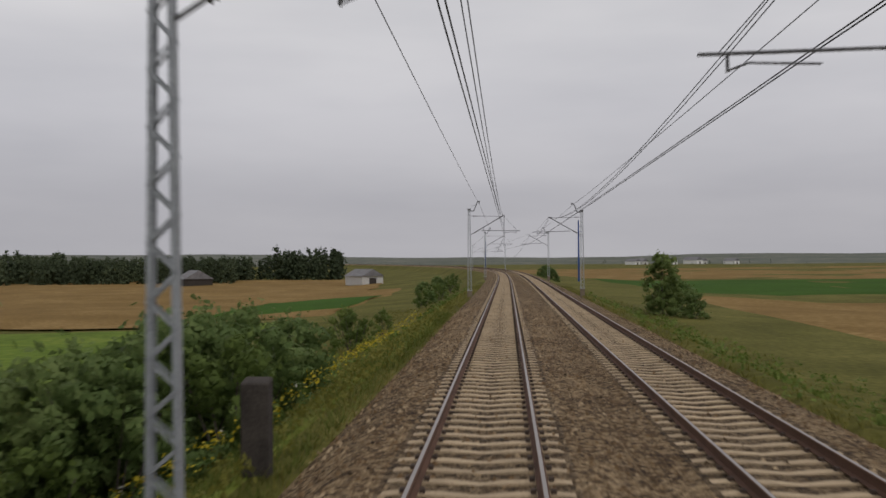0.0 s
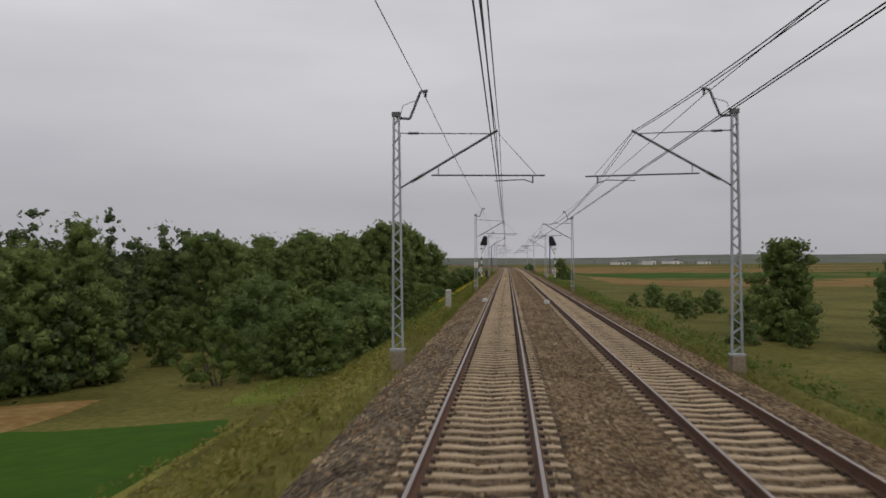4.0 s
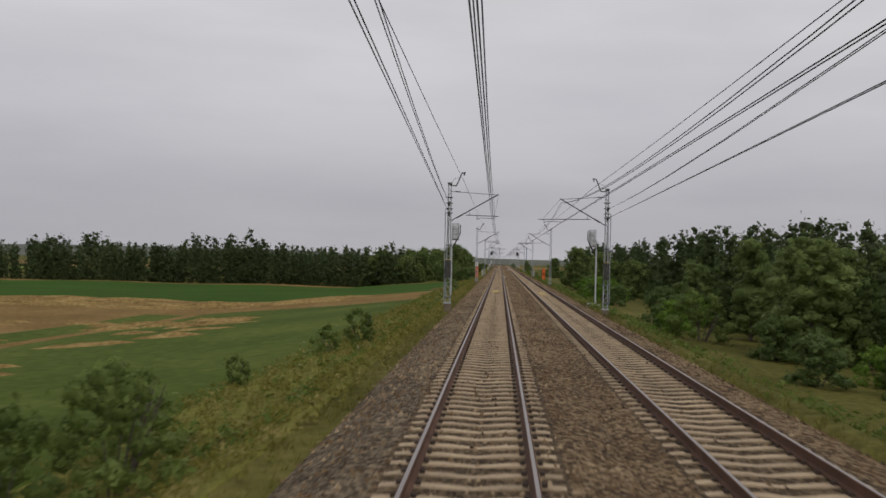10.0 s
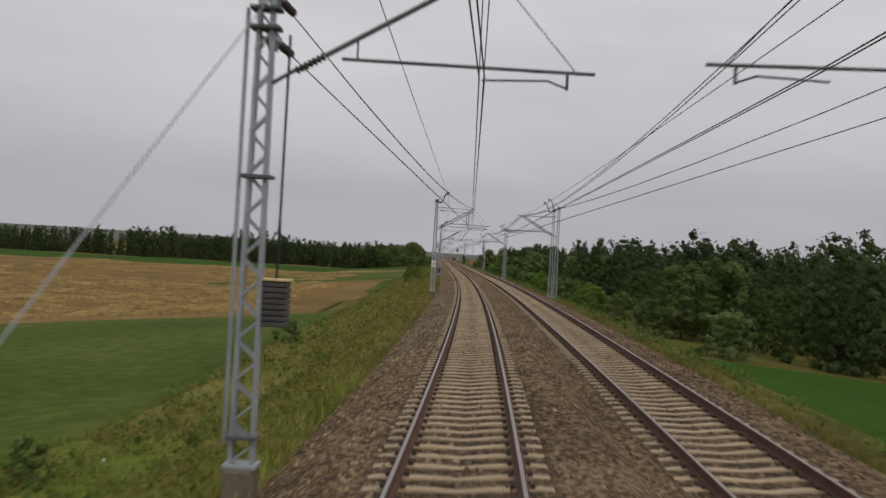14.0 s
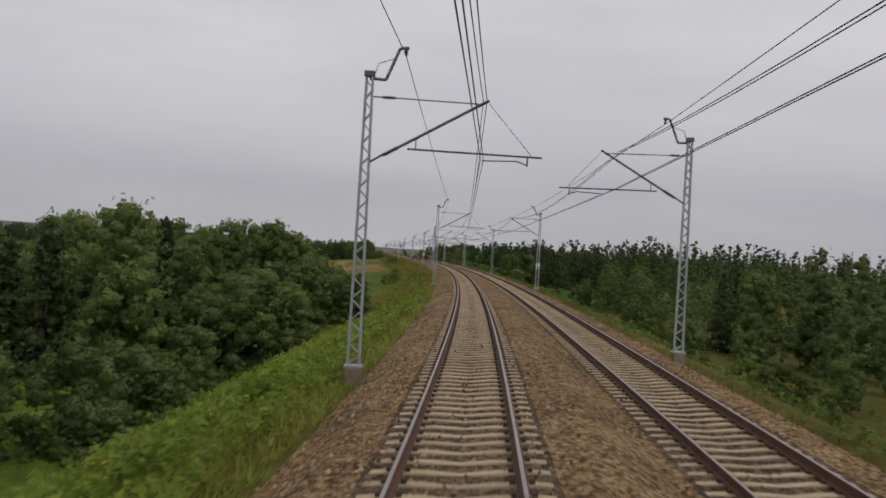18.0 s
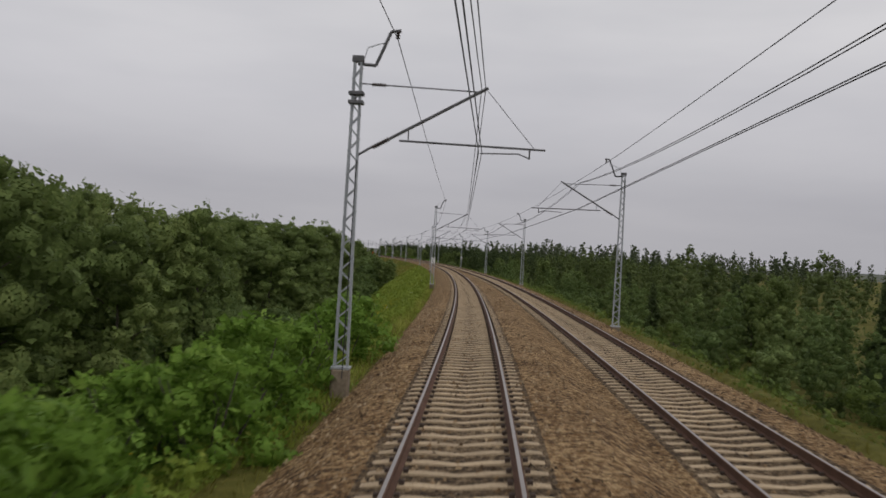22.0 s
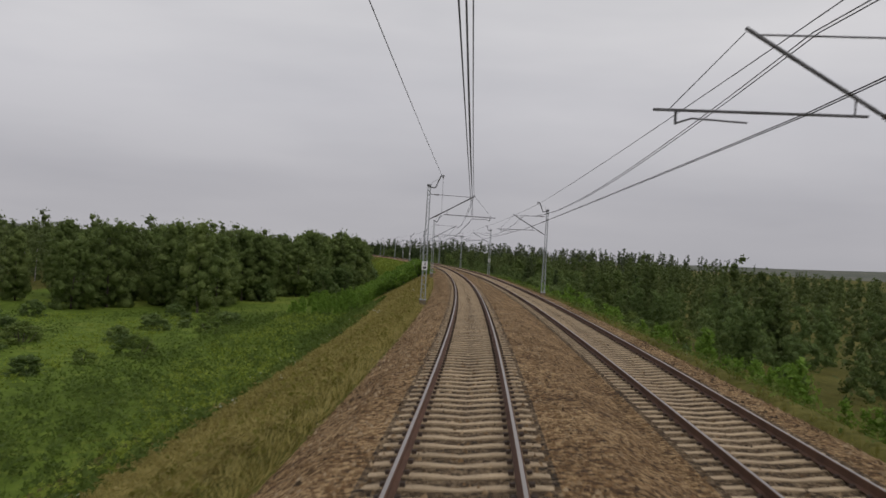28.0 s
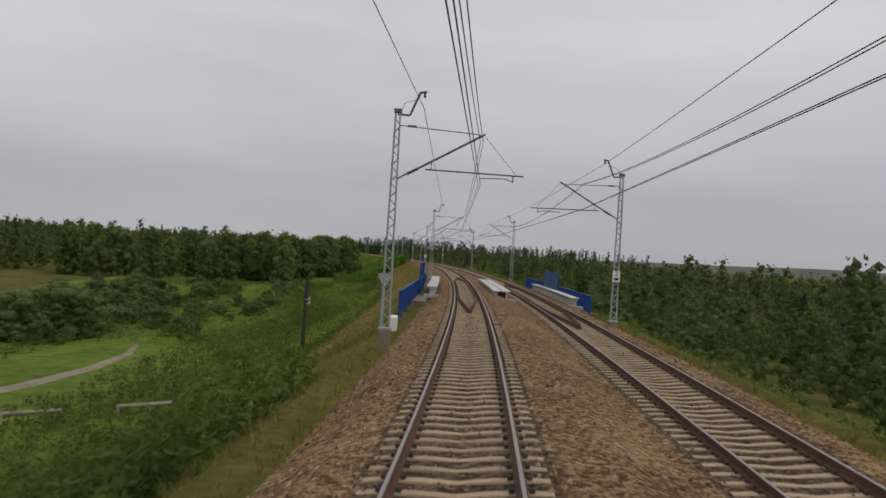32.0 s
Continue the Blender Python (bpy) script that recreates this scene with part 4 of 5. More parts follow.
        for i in range(3):
            bm = fresh()
            box(bm, 0.3 * side - 0.2, 0.3 * side + 0.2, -0.12, 0.2, top + 0.75 + i * 0.42, top + 1.14 + i * 0.42, 0.04)
            part("lamp_case", bm, M_SILVER, ob)
        bm = fresh()
        box(bm, 0.3 * side - 0.32, 0.3 * side + 0.32, 0.2, 0.23, top + 0.65, top + 2.15, 0.01)
        part("shield", bm, M_SILVER, ob)
    return ob


signal(31.5, -3.7, 1)
signal(31.0, TRACK_GAP + 3.75, -1)
signal(-265.0, -3.9, 1, False)
signal(-266.0, TRACK_GAP + 4.35, -1, False)


def marker(s, n, w, d, h, mat, label, lean=0.0, category="marker post", name="marker_post"):
    """A stout post or small cabinet with a sloped top."""
    bm = fresh()
    box(bm, -w / 2, w / 2, -d / 2, d / 2, -0.3, h, min(w, d) * 0.08)
    for v in bm.verts:
        if v.co.z > h * 0.8 and v.co.y < 0:
            v.co.z -= 0.06
    me = bpy.data.meshes.new(name)
    bm.to_mesh(me)
    bm.free()
    me.materials.append(mat)
    ob = new(name, me)
    ob.matrix_world = spot(s, n, float(ground_z(s, n))) @ pose(0, 0, 0, lean, lean * 0.5, 0)
    return tagged(ob, label, category)


marker(50.0, -3.35, 0.42, 0.3, 1.45, M_WOOD, "dark weathered wooden post in the grass")
marker(-53.5, -3.5, 0.36, 0.22, 1.3, M_CONC, "pale grey concrete marker post", 3)
marker(-164.0, -3.1, 0.30, 0.2, 1.4, M_CONC, "pale grey concrete marker post", -2)
marker(-152.0, TRACK_GAP + 3.3, 0.34, 0.2, 1.4, M_CONC, "pale grey concrete marker post", 2)
marker(-991.0, -3.12, 0.3, 0.28, 0.66, M_WHITE, "white painted stone marker beside the ballast", 2)
marker(47.0, TRACK_GAP + 3.2, 0.3, 0.2, 0.9, M_CONC, "pale grey concrete marker post", 2)
for s, n, w, d, h in ((-280.0, -3.5, 0.5, 0.7, 0.22), (-268.0, -4.1, 0.9, 0.8, 0.2), (-273, TRACK_GAP + 3.3, 0.6, 0.6, 0.2)):
    marker(s, n, w, d, h, M_CONC, "low pale concrete cover slab", 0, "slab", "cover_slab")


def orange_board(s, n):
    gz = float(ground_z(s, n))
    ob = thing("speed_indicator", spot(s, n, gz), "orange indicator board with a black triangle", "sign", "orange boards")
    bm = fresh()
    rod(bm, (0, 0.03, -0.3), (0, 0.03, 2.0), 0.035, seg=8)
    part("post", bm, M_GALV, ob)
    bm = fresh()
    box(bm, -0.24, 0.24, -0.03, 0.0, 0.42, 2.15, 0.01)
    b = part("board", bm, M_ORANGE, ob)
    bm = fresh()
    vs = [bm.verts.new(p) for p in ((-0.17, -0.036, 1.15), (0.17, -0.036, 1.15), (0.0, -0.036, 1.5))]
    bm.faces.new(vs)
    bmesh.ops.solidify(bm, geom=bm.faces[:], thickness=0.004)
    part("triangle", bm, M_BLACK, b)


orange_board(-192.5, -3.5)
orange_board(-191.5, TRACK_GAP + 3.5)


def on_sleeper(name, s, n, centre, w, d, h, mat, label, category):
    """A small box that lies on the track."""
    bm = fresh()
    box(bm, -w / 2, w / 2, -d / 2, d / 2, 0.0, h, 0.02)
    box(bm, -w / 2 + 0.05, w / 2 - 0.05, -d / 2 + 0.04, d / 2 - 0.04, h, h + 0.015)
    me = bpy.data.meshes.new(name)
    bm.to_mesh(me)
    bm.free()
    me.materials.append(mat)
    ob = new(name, me)
    x, y, z = on_track(s, n, -0.2, centre)
    ob.matrix_world = pose(x, y, z, 0, -math.degrees(float(cant(s))), math.degrees(float(heading(s))))
    return tagged(ob, label, category)


for s in (20.0, 16.9, -263.4, -266.8):
    for centre in (0.0, TRACK_GAP):
        on_sleeper("balise", s, centre - 0.05, centre, 0.5, 0.34, 0.12, M_YELLOW, "yellow balise block between the rails", "balise")
on_sleeper("track_box", -53.2, -1.12, 0.0, 0.34, 0.3, 0.24, M_PALE, "pale box fixed beside the rail", "box")
on_sleeper("track_box", -53.4, TRACK_GAP - 1.12, TRACK_GAP, 0.34, 0.3, 0.24, M_PALE, "pale box fixed beside the rail", "box")
on_sleeper("track_box", -197.0, 1.05, 0.0, 0.26, 0.3, 0.2, M_PALE, "pale box fixed beside the rail", "box")
on_sleeper("track_box", -197.0, TRACK_GAP + 1.05, TRACK_GAP, 0.3, 0.3, 0.2, M_BOX, "dark box fixed beside the rail", "box")


def blue_pole(s, n, h):
    ob = thing("radio_pole", spot(s, n, float(ground_z(s, n))), "tall blue painted pole with small rungs", "pole", "blue poles")
    bm = fresh()
    rod(bm, (0, 0, -0.5), (0, 0, h), 0.24, 0.16, seg=10)
    part("pole", bm, M_BLUE, ob)
    for i in range(6):
        bm = fresh()
        rod(bm, (0, 0, h * (0.5 + 0.08 * i)), (0.75, 0, h * (0.5 + 0.08 * i)), 0.05, seg=5)
        part("rung", bm, M_BLUE, ob)


blue_pole(256, 20, 14.5)
blue_pole(450, 20, 14.5)


def barn(s, n, w, d, h, mat_wall, label):
    ob = thing("barn", spot(s, n, float(ground_z(s, n)), 25), label, "barn", "far farm buildings")
    bm = fresh()
    box(bm, -w / 2, w / 2, -d / 2, d / 2, -0.5, h)
    part("wall", bm, mat_wall, ob)
    bm = fresh()
    pts = [(-w / 2 - 0.4, h - 0.1), (0, h + w * 0.3), (w / 2 + 0.4, h - 0.1)]
    a = [bm.verts.new((x, -d / 2 - 0.4, z)) for x, z in pts]
    b = [bm.verts.new((x, d / 2 + 0.4, z)) for x, z in pts]
    bm.faces.new(a)
    bm.faces.new(b[::-1])
    for i in range(3):
        bm.faces.new((a[i], a[(i + 1) % 3], b[(i + 1) % 3], b[i]))
    part("roof", bm, M_ROOF, ob)
    bm = fresh()
    box(bm, -1.2, 1.2, -d / 2 - 0.06, -d / 2 - 0.01, -0.4, 2.4)
    part("door", bm, M_WOOD, ob)


barn(345, -92, 9, 12, 2.6, M_WOOD, "grey-roofed wooden barn in the fields")
barn(330, -36, 7, 14, 3.0, M_PALE, "pale walled shed in the fields")

for i, (s, n, w, d) in enumerate(((985, 352, 9, 14), (1002, 371, 11, 12), (968, 388, 8, 16), (1015, 405, 10, 12), (990, 430, 12, 18), (1010, 452, 9, 11), (975, 470, 10, 14))):
    barn(s, n, w, d, 3.4 + 0.5 * (i % 3), M_PALE if i % 2 else M_WHITE, "pale farmhouse with a grey roof far off in the fields")

# ---- the bridge ----
S_BR = np.arange(-990.0, -929.0, 1.5)


def guard_rails(centre):
    ob = thing("guard_rails", Matrix.Identity(4), "pair of rusty guard rails meeting in points", "guard rail", "guard rails")
    s = np.array([-986.0, -984.5, -981, -978, -975] + list(np.arange(-972, -947, 3.0)) + [-945, -942, -939, -936.5, -934, -931.0])
    env = np.clip(np.minimum((s + 986) / 11.0, (-931 - s) / 10.0), 0, 1)
    for side in (-1, 1):
        n = centre + side * (0.04 + 0.46 * env)
        v = []
        for a, b in WEB:
            v.append(on_track(s, n + a, b + 0 * s - 0.005, centre))
        v = np.stack(v, 1).reshape(-1, 3)
        k = len(WEB)
        f = [(i * k + j, i * k + (j + 1) % k, (i + 1) * k + (j + 1) % k, (i + 1) * k + j) for i in range(len(s) - 1) for j in range(k)]
        mesh_object("guard_rail", v, f + [tuple(range(k))[::-1], tuple((len(s) - 1) * k + j for j in range(k))], M_RUST, ob)


guard_rails(0.0)
guard_rails(TRACK_GAP)


def local_box(name, s0, s1, n0, n1, z0, z1, mat, parent, label=""):
    """A straight plate between two stations."""
    c = [place(s, n, z) for s in (s0, s1) for n in (n0, n1) for z in (z0, z1)]
    f = [(0, 1, 3, 2), (4, 6, 7, 5), (0, 4, 5, 1), (2, 3, 7, 6), (1, 5, 7, 3), (0, 2, 6, 4)]
    return tagged(mesh_object(name, c, f, mat, parent), label)


def girder(s0, s1, n0, n1, z, web, label):
    """A bridge girder: flange plates on a web with rounded stiffeners."""
    ob = thing("bridge_girder", Matrix.Identity(4), label, "girder", "bridge girders")
    count = 4
    for i in range(count):
        a, b = s0 + (s1 - s0) * i / count, s0 + (s1 - s0) * (i + 1) / count
        local_box("flange_plate", a + 0.02, b - 0.02, n0, n1, z - 0.045 + 0.006 * (i % 2), z + 0.006 * (i % 2), M_PALE, ob)
    local_box("web_plate", s0 + 0.1, s1 - 0.1, web - 0.015, web + 0.015, z - 0.62, z - 0.045, M_PALE, ob)
    m = int((s1 - s0) / 1.15)
    for i in range(m + 1):
        s = s0 + 0.2 + (s1 - s0 - 0.4) * i / m
        for side in (-1, 1):
            edge = (n1 if side > 0 else n0) - 0.05 * side
            foot = web + 0.22 * side
            mid = web + 0.10 * side
            if (edge - web) * side < 0.12:
                continue
            v = []
            for ss in (s - 0.012, s + 0.012):
                for nn, zz in ((web, z - 0.05), (edge, z - 0.05), (mid + 0.08 * side, z - 0.2), (mid, z - 0.36), (foot, z - 0.6), (web, z - 0.6)):
                    v.append(place(ss, nn, zz))
            f = [(0, 1, 2, 3, 4, 5), (11, 10, 9, 8, 7, 6)] + [(j, (j + 1) % 6, (j + 1) % 6 + 6, j + 6) for j in range(6)]
            mesh_object("stiffener", v, f, M_PALE, ob)
    for s in (s0 - 0.35, s1 + 0.35):
        local_box("bearing_slab", s - 0.45, s + 0.45, n0 - 0.15, n1 + 0.15, z - 0.75, z - 0.52, M_CONC, ob, "grey concrete bearing slab")


girder(-967.0, -940.5, -2.66, -1.96, 0.22, -2.3, "pale grey steel girder with a wide top flange")
girder(-967.5, -940.5, 1.8, 2.12, 0.2, 1.98, "pale grey steel girder with a wide top flange")
girder(-967.5, -940.5, 2.16, 2.43, 0.2, 2.3, "pale grey steel girder with a wide top flange")
girder(-967.0, -939.0, 5.95, 6.5, 0.02, 6.2, "pale grey steel girder with a wide top flange")


def bridge_railing(n, s0, s1, t0, t1, z):
    """A blue railing of upright flat bars on posts, with a taller sheet screen on its inner side over the road."""
    ob = thing("bridge_railing", Matrix.Identity(4), "blue steel bar railing with a raised sheet screen", "railing", "bridge railings")
    inner = 1 if n < 0 else -1
    m = int(round((s1 - s0) / 1.7))
    bar_me = bpy.data.meshes.new("baluster")
    bm = fresh()
    box(bm, -0.026, 0.026, -0.007, 0.007, 0.14, 1.165)
    bm.to_mesh(bar_me)
    bm.free()
    bar_me.materials.append(M_BLUE)
    for i in range(m):
        a, b = s0 + (s1 - s0) * i / m, s0 + (s1 - s0) * (i + 1) / m
        for j in range(1, 12):
            o = new("baluster", bar_me)
            o.parent = ob
            o.matrix_basis = spot(a + (b - a) * j / 12, n, z)
        local_box("post", a - 0.035, a + 0.035, n - 0.05, n + 0.03, z - 0.3, z + 1.165, M_BLUE, ob)
        local_box("handrail", a, b, n - 0.045, n + 0.045, z + 1.167, z + 1.205, M_BLUE, ob)
        local_box("bottom_rail", a + 0.04, b - 0.04, n - 0.03, n + 0.03, z + 0.105, z + 0.138, M_BLUE, ob)
    local_box("post", s1 - 0.035, s1 + 0.035, n - 0.05, n + 0.03, z - 0.3, z + 1.165, M_BLUE, ob)
    k = 7
    w = n + 0.09 * inner
    for i in range(k):
        a, b = t0 + (t1 - t0) * i / k, t0 + (t1 - t0) * (i + 1) / k
        for lo, hi in ((0.12, 1.18), (1.24, 2.2)):
            local_box("screen_sheet", a + 0.045, b - 0.045, w - 0.006, w + 0.006, z + lo, z + hi, M_TEAL, ob)
        local_box("screen_post", a - 0.04, a + 0.04, w - 0.03, w + 0.035, z - 0.2, z + 2.25, M_BLUE, ob)
    local_box("screen_post", t1 - 0.04, t1 + 0.04, w - 0.03, w + 0.035, z - 0.2, z + 2.25, M_BLUE, ob)
    for zz in (1.182, 2.255):
        local_box("screen_rail", t0 - 0.05, t1 + 0.05, w - 0.035, w + 0.04, z + zz, z + zz + 0.05, M_BLUE, ob)
    return ob


bridge_railing(-3.3, -985.3, -936.0, -964.8, -955.0, -0.6)
bridge_railing(6.95, -969.0, -924.5, -951.5, -941.5, -0.9)
walk_l = sweep("bridge_kerb", [(-3.6, -1.2), (-3.6, -0.5), (-2.55, -0.48), (-2.5, -1.2)], S_BR[(S_BR > -974.5) & (S_BR < -938.5)], M_KERB, tilt=False)
tagged(walk_l, "bare concrete edge of the bridge deck", "kerb", kind="structure")
walk_r = sweep("bridge_kerb", [(6.5, -1.3), (6.45, -0.82), (7.3, -0.84), (7.35, -1.3)], S_BR[S_BR > -970.0], M_KERB, tilt=False)
tagged(walk_r, "bare concrete edge of the bridge deck", "kerb", kind="structure")

pole = thing("wooden_pole", spot(-975.0, -9.5, float(ground_z(-975.0, -9.5))), "short dark tarred wooden pole with insulators", "pole")
bm = fresh()
rod(bm, (0, 0, -0.4), (0.08, 0, 4.9), 0.13, 0.1, seg=9)
part("pole", bm, M_WOOD, pole)
for zz in (3.6, 3.35):
    bm = fresh()
    rod(bm, (0.05, -0.1, zz), (0.3, -0.1, zz), 0.02, seg=5)
    rod(bm, (0.28, -0.1, zz), (0.28, -0.1, zz + 0.16), 0.05, seg=8)
    part("insulator", bm, M_PALE, pole)

sign = thing("road_sign", spot(-990.2, -3.65, float(ground_z(-990.2, -3.65))), "grey back of an inverted triangular road sign", "road sign")
bm = fresh()
rod(bm, (0, 0.03, -0.3), (0, 0.03, 2.3), 0.03, seg=8)
box(bm, -0.14, 0.14, 0.0, 0.06, 0.1, 0.16)
part("post", bm, M_GALV, sign)
bm = fresh()
vs = [bm.verts.new(p) for p in ((-0.29, 0, 2.36), (-0.32, 0, 2.31), (-0.05, 0, 1.84), (0.05, 0, 1.84), (0.32, 0, 2.31), (0.29, 0, 2.36))]
bm.faces.new(vs)
bmesh.ops.solidify(bm, geom=bm.faces[:], thickness=0.03)
part("sign_plate", bm, M_SILVER, sign)

way = np.array([(-992.0, -35.5), (-986.0, -31.5), (-979.0, -28.5), (-972.0, -27.0), (-964.0, -26.0), (-956.0, -26.2), (-950.0, -27.5)])
wide = np.array([1.6, 1.5, 1.5, 1.2, 0.9, 0.6, 0.3])
tv = np.concatenate([place(way[:, 0] + 0.25 * q * wide, way[:, 1] + q * wide, ground_z(way[:, 0], way[:, 1] + q * wide) + 0.26 - 0.36 * (abs(q) > 0.9)) for q in (-1, -0.4, 0.4, 1)])
tf = [(a * 7 + i, a * 7 + i + 1, (a + 1) * 7 + i + 1, (a + 1) * 7 + i) for a in range(3) for i in range(6)]
tagged(mesh_object("dirt_track", tv, tf, M_DIRT, smooth=True), "pale sandy farm track", "track", kind="structure")

fence = thing("timber_barrier", Matrix.Identity(4), "low weathered timber barrier beside the sandy track", "barrier")
for i in range(4):
    a, b = (-985.5 + 1.5 * i, -25.0 + 2.35 * i), (-984.0 + 1.5 * i, -22.65 + 2.35 * i)
    za, zb = float(ground_z(*a)), float(ground_z(*b))
    bm = fresh()
    if i != 2:
        rod(bm, place(*a, za + 0.62), place(*b, zb + 0.62), 0.11, seg=7)
        part("rail", bm, M_TIMBER, fence)
        bm = fresh()
    rod(bm, place(*a, za - 0.3), place(*a, za + 0.66), 0.1, seg=7)
    part("post", bm, M_TIMBER, fence)

# ---- sleepers: the last stretch one by one, the rest joined ----
ST = np.arange(-1100.0, 420.0, 0.6)
near = (ST > -1064) & (ST < -886)
proto = bpy.data.meshes.new("sleeper")
pv = []
for n, z in zip(SL_N, SL_Z):
    w = 0.082 if abs(n) < 0.3 else 0.098
    pv += [(n, -w - 0.03, -0.38), (n, -w, z), (n, w, z), (n, w + 0.03, -0.38)]
proto.from_pydata(pv, [], SL_F)
proto.materials.append(M_SLEEPER)
for s in ST[near]:
    ob = new("sleeper", proto)
    ob.parent = BEDS[0]
    x, y, z = on_track(s, 0.0, 0.0)
    ob.matrix_basis = pose(x, y, z, 0, -math.degrees(float(cant(s))), math.degrees(float(heading(s))) + random.uniform(-0.3, 0.3))
for centre, rows in ((0.0, ST[~near]), (TRACK_GAP, ST)):
    v, f = sleepers(rows, centre)
    tagged(mesh_object("sleeper_row", v, f, M_SLEEPER), "pale concrete sleepers with sunk middles", "sleepers", kind="stuff")
    v, f = clips(ST[ST < 200], centre)
    tagged(mesh_object("rail_fastenings", v, f, M_CLIP), "dark iron rail fastenings", "rail clips", kind="stuff")

# ---- plants ----
RNG = np.random.RandomState(11)


CUBE = np.array([(x, y, z) for x in (-1, 1) for y in (-1, 1) for z in (-1, 1)]) / math.sqrt(3)
CUBE_FACES = np.array([(0, 1, 3, 2), (4, 6, 7, 5), (0, 4, 5, 1), (2, 3, 7, 6), (0, 2, 6, 4), (1, 5, 7, 3)])


def leaf_quads(centres, size, rng, flat=0.0, face=None, long=0.36):
    """Leaf sprays: one quad for each centre, turned at random or facing outwards."""
    k = len(centres)
    nrm = rng.normal(size=(k, 3))
    nrm[:, 2] += flat * 3
    if face is not None:
        nrm = nrm * 0.75 + face
    nrm /= np.linalg.norm(nrm, axis=1)[:, None]
    a = np.cross(nrm, rng.normal(size=(k, 3)))
    a /= np.maximum(np.linalg.norm(a, axis=1), 1e-6)[:, None]
    b = np.cross(nrm, a)
    w = (size * rng.uniform(0.6, 1.35, k))[:, None]
    q = np.stack([centres - a * w * 0.5, centres - b * w * long, centres + a * w * 0.5, centres + b * w * long], 1)
    return q.reshape(-1, 3), np.arange(4 * k).reshape(-1, 4)


def foliage(c, r, per, size, rng, squash=0.8, long=0.36, fill=0.62, loose=1.35):
    """Leaf clumps: a rounded inner mass in each, wrapped in sprays that break its outline."""
    k = len(c)
    r = np.asarray(r)
    m = np.linalg.qr(rng.normal(size=(k, 3, 3)))[0]
    core = np.einsum("kij,vj->kvi", m, CUBE) * rng.uniform(0.85, 1.15, (k, 8, 1)) * (r * fill * 1.15)[:, None, None]
    core[:, :, 2] *= squash
    core += c[:, None, :]
    d = rng.normal(size=(k * per, 3))
    d /= np.linalg.norm(d, axis=1)[:, None]
    rr = np.repeat(r, per)
    p = np.repeat(c, per, 0) + d * (rr * rng.uniform(0.35, loose, k * per))[:, None] * np.array((1, 1, squash))
    v, f = leaf_quads(p, size if np.isscalar(size) else np.repeat(size, per), rng, face=d, long=long)
    f2 = (CUBE_FACES[None] + 8 * np.arange(k)[:, None, None]).reshape(-1, 4)
    return np.concatenate([core.reshape(-1, 3), v]), np.concatenate([f2, f + 8 * k])


def crown_points(h, width, low, clumps, rng, shape="broad"):
    """Centres and sizes of the leaf clumps round a stem."""
    out, rad = [], []
    for i in range(clumps):
        f = low + (1 - low) * (i + rng.uniform()) / clumps
        g = (f - low) / (1 - low)
        if shape == "conifer":
            r = width * (1 - g) ** 0.8 * rng.uniform(0.3, 0.95)
            cr = 0.095 * h * (1.15 - 0.75 * g)
        elif shape == "dome":
            r = width * math.sqrt(max(0.0, 1 - g * g)) * math.sqrt(rng.uniform(0.1, 0.9))
            cr = 0.19 * h
        else:
            r = width * math.sqrt(max(0.03, 1 - ((g - 0.36) / 0.68) ** 2)) * math.sqrt(rng.uniform(0.03, 0.9))
            cr = 0.115 * h * (1.1 - 0.3 * g)
        a = i * 2.4 + rng.uniform(-0.8, 0.8)
        out.append((r * math.cos(a), r * math.sin(a), max(f * h * 0.92, cr * 0.6)))
        rad.append(cr * rng.uniform(0.7, 1.25))
    return np.array(out), np.array(rad)


def trunk_mesh(bm, h, r, rng, limbs=7, low=0.3):
    pts = [Vector((0, 0, -0.3))]
    for i in range(1, 6):
        pts.append(Vector((rng.uniform(-0.03, 0.03) * h * i / 5, rng.uniform(-0.03, 0.03) * h * i / 5, h * 0.8 * i / 5)))
    for i in range(5):
        rod(bm, pts[i], pts[i + 1], r * (1 - i / 5.5), r * (1 - (i + 1) / 5.5), seg=7)
    for i in range(limbs):
        f = rng.uniform(low, 0.85)
        k = min(4, int(f * 5))
        p = pts[k].lerp(pts[k + 1], f * 5 - k)
        a = rng.uniform(0, 2 * math.pi)
        q = p + Vector((math.cos(a), math.sin(a), rng.uniform(0.4, 1.0))) * h * rng.uniform(0.10, 0.2)
        rod(bm, p, q, r * 0.35 * (1 - f * 0.6), r * 0.1, seg=4)
    return bm


def plant(name, label, category, group, h, width, low, clumps, per, size, mat, bark=M_BARK, shape="broad", seed=1, stem=True):
    """A tree or shrub at the origin: stem with limbs, and a crown of leaf sprays."""
    rng = np.random.RandomState(seed)
    ob = thing(name, Matrix.Identity(4), label, category, group)
    bm = fresh()
    if stem:
        trunk_mesh(bm, h, 0.013 * h + 0.02, rng, low=max(0.2, low))
        part("trunk", bm, bark, ob)
    else:
        for i in range(6):
            a = rng.uniform(0, 6.28)
            rod(bm, (0.1 * math.cos(a), 0.1 * math.sin(a), -0.2), (width * 0.6 * math.cos(a), width * 0.6 * math.sin(a), h * rng.uniform(0.5, 0.85)), 0.03, 0.01, seg=4)
        tagged(part("stem", bm, bark, ob), kind="stuff")
    c, r = crown_points(h, width, low, clumps, rng, shape)
    v, f = foliage(c, r, per, size, rng, long=0.24 if name == "knotweed" else 0.36)
    v[:, 2] = np.maximum(v[:, 2], -0.1)
    quick_mesh("crown", v, f, mat, ob)
    return ob


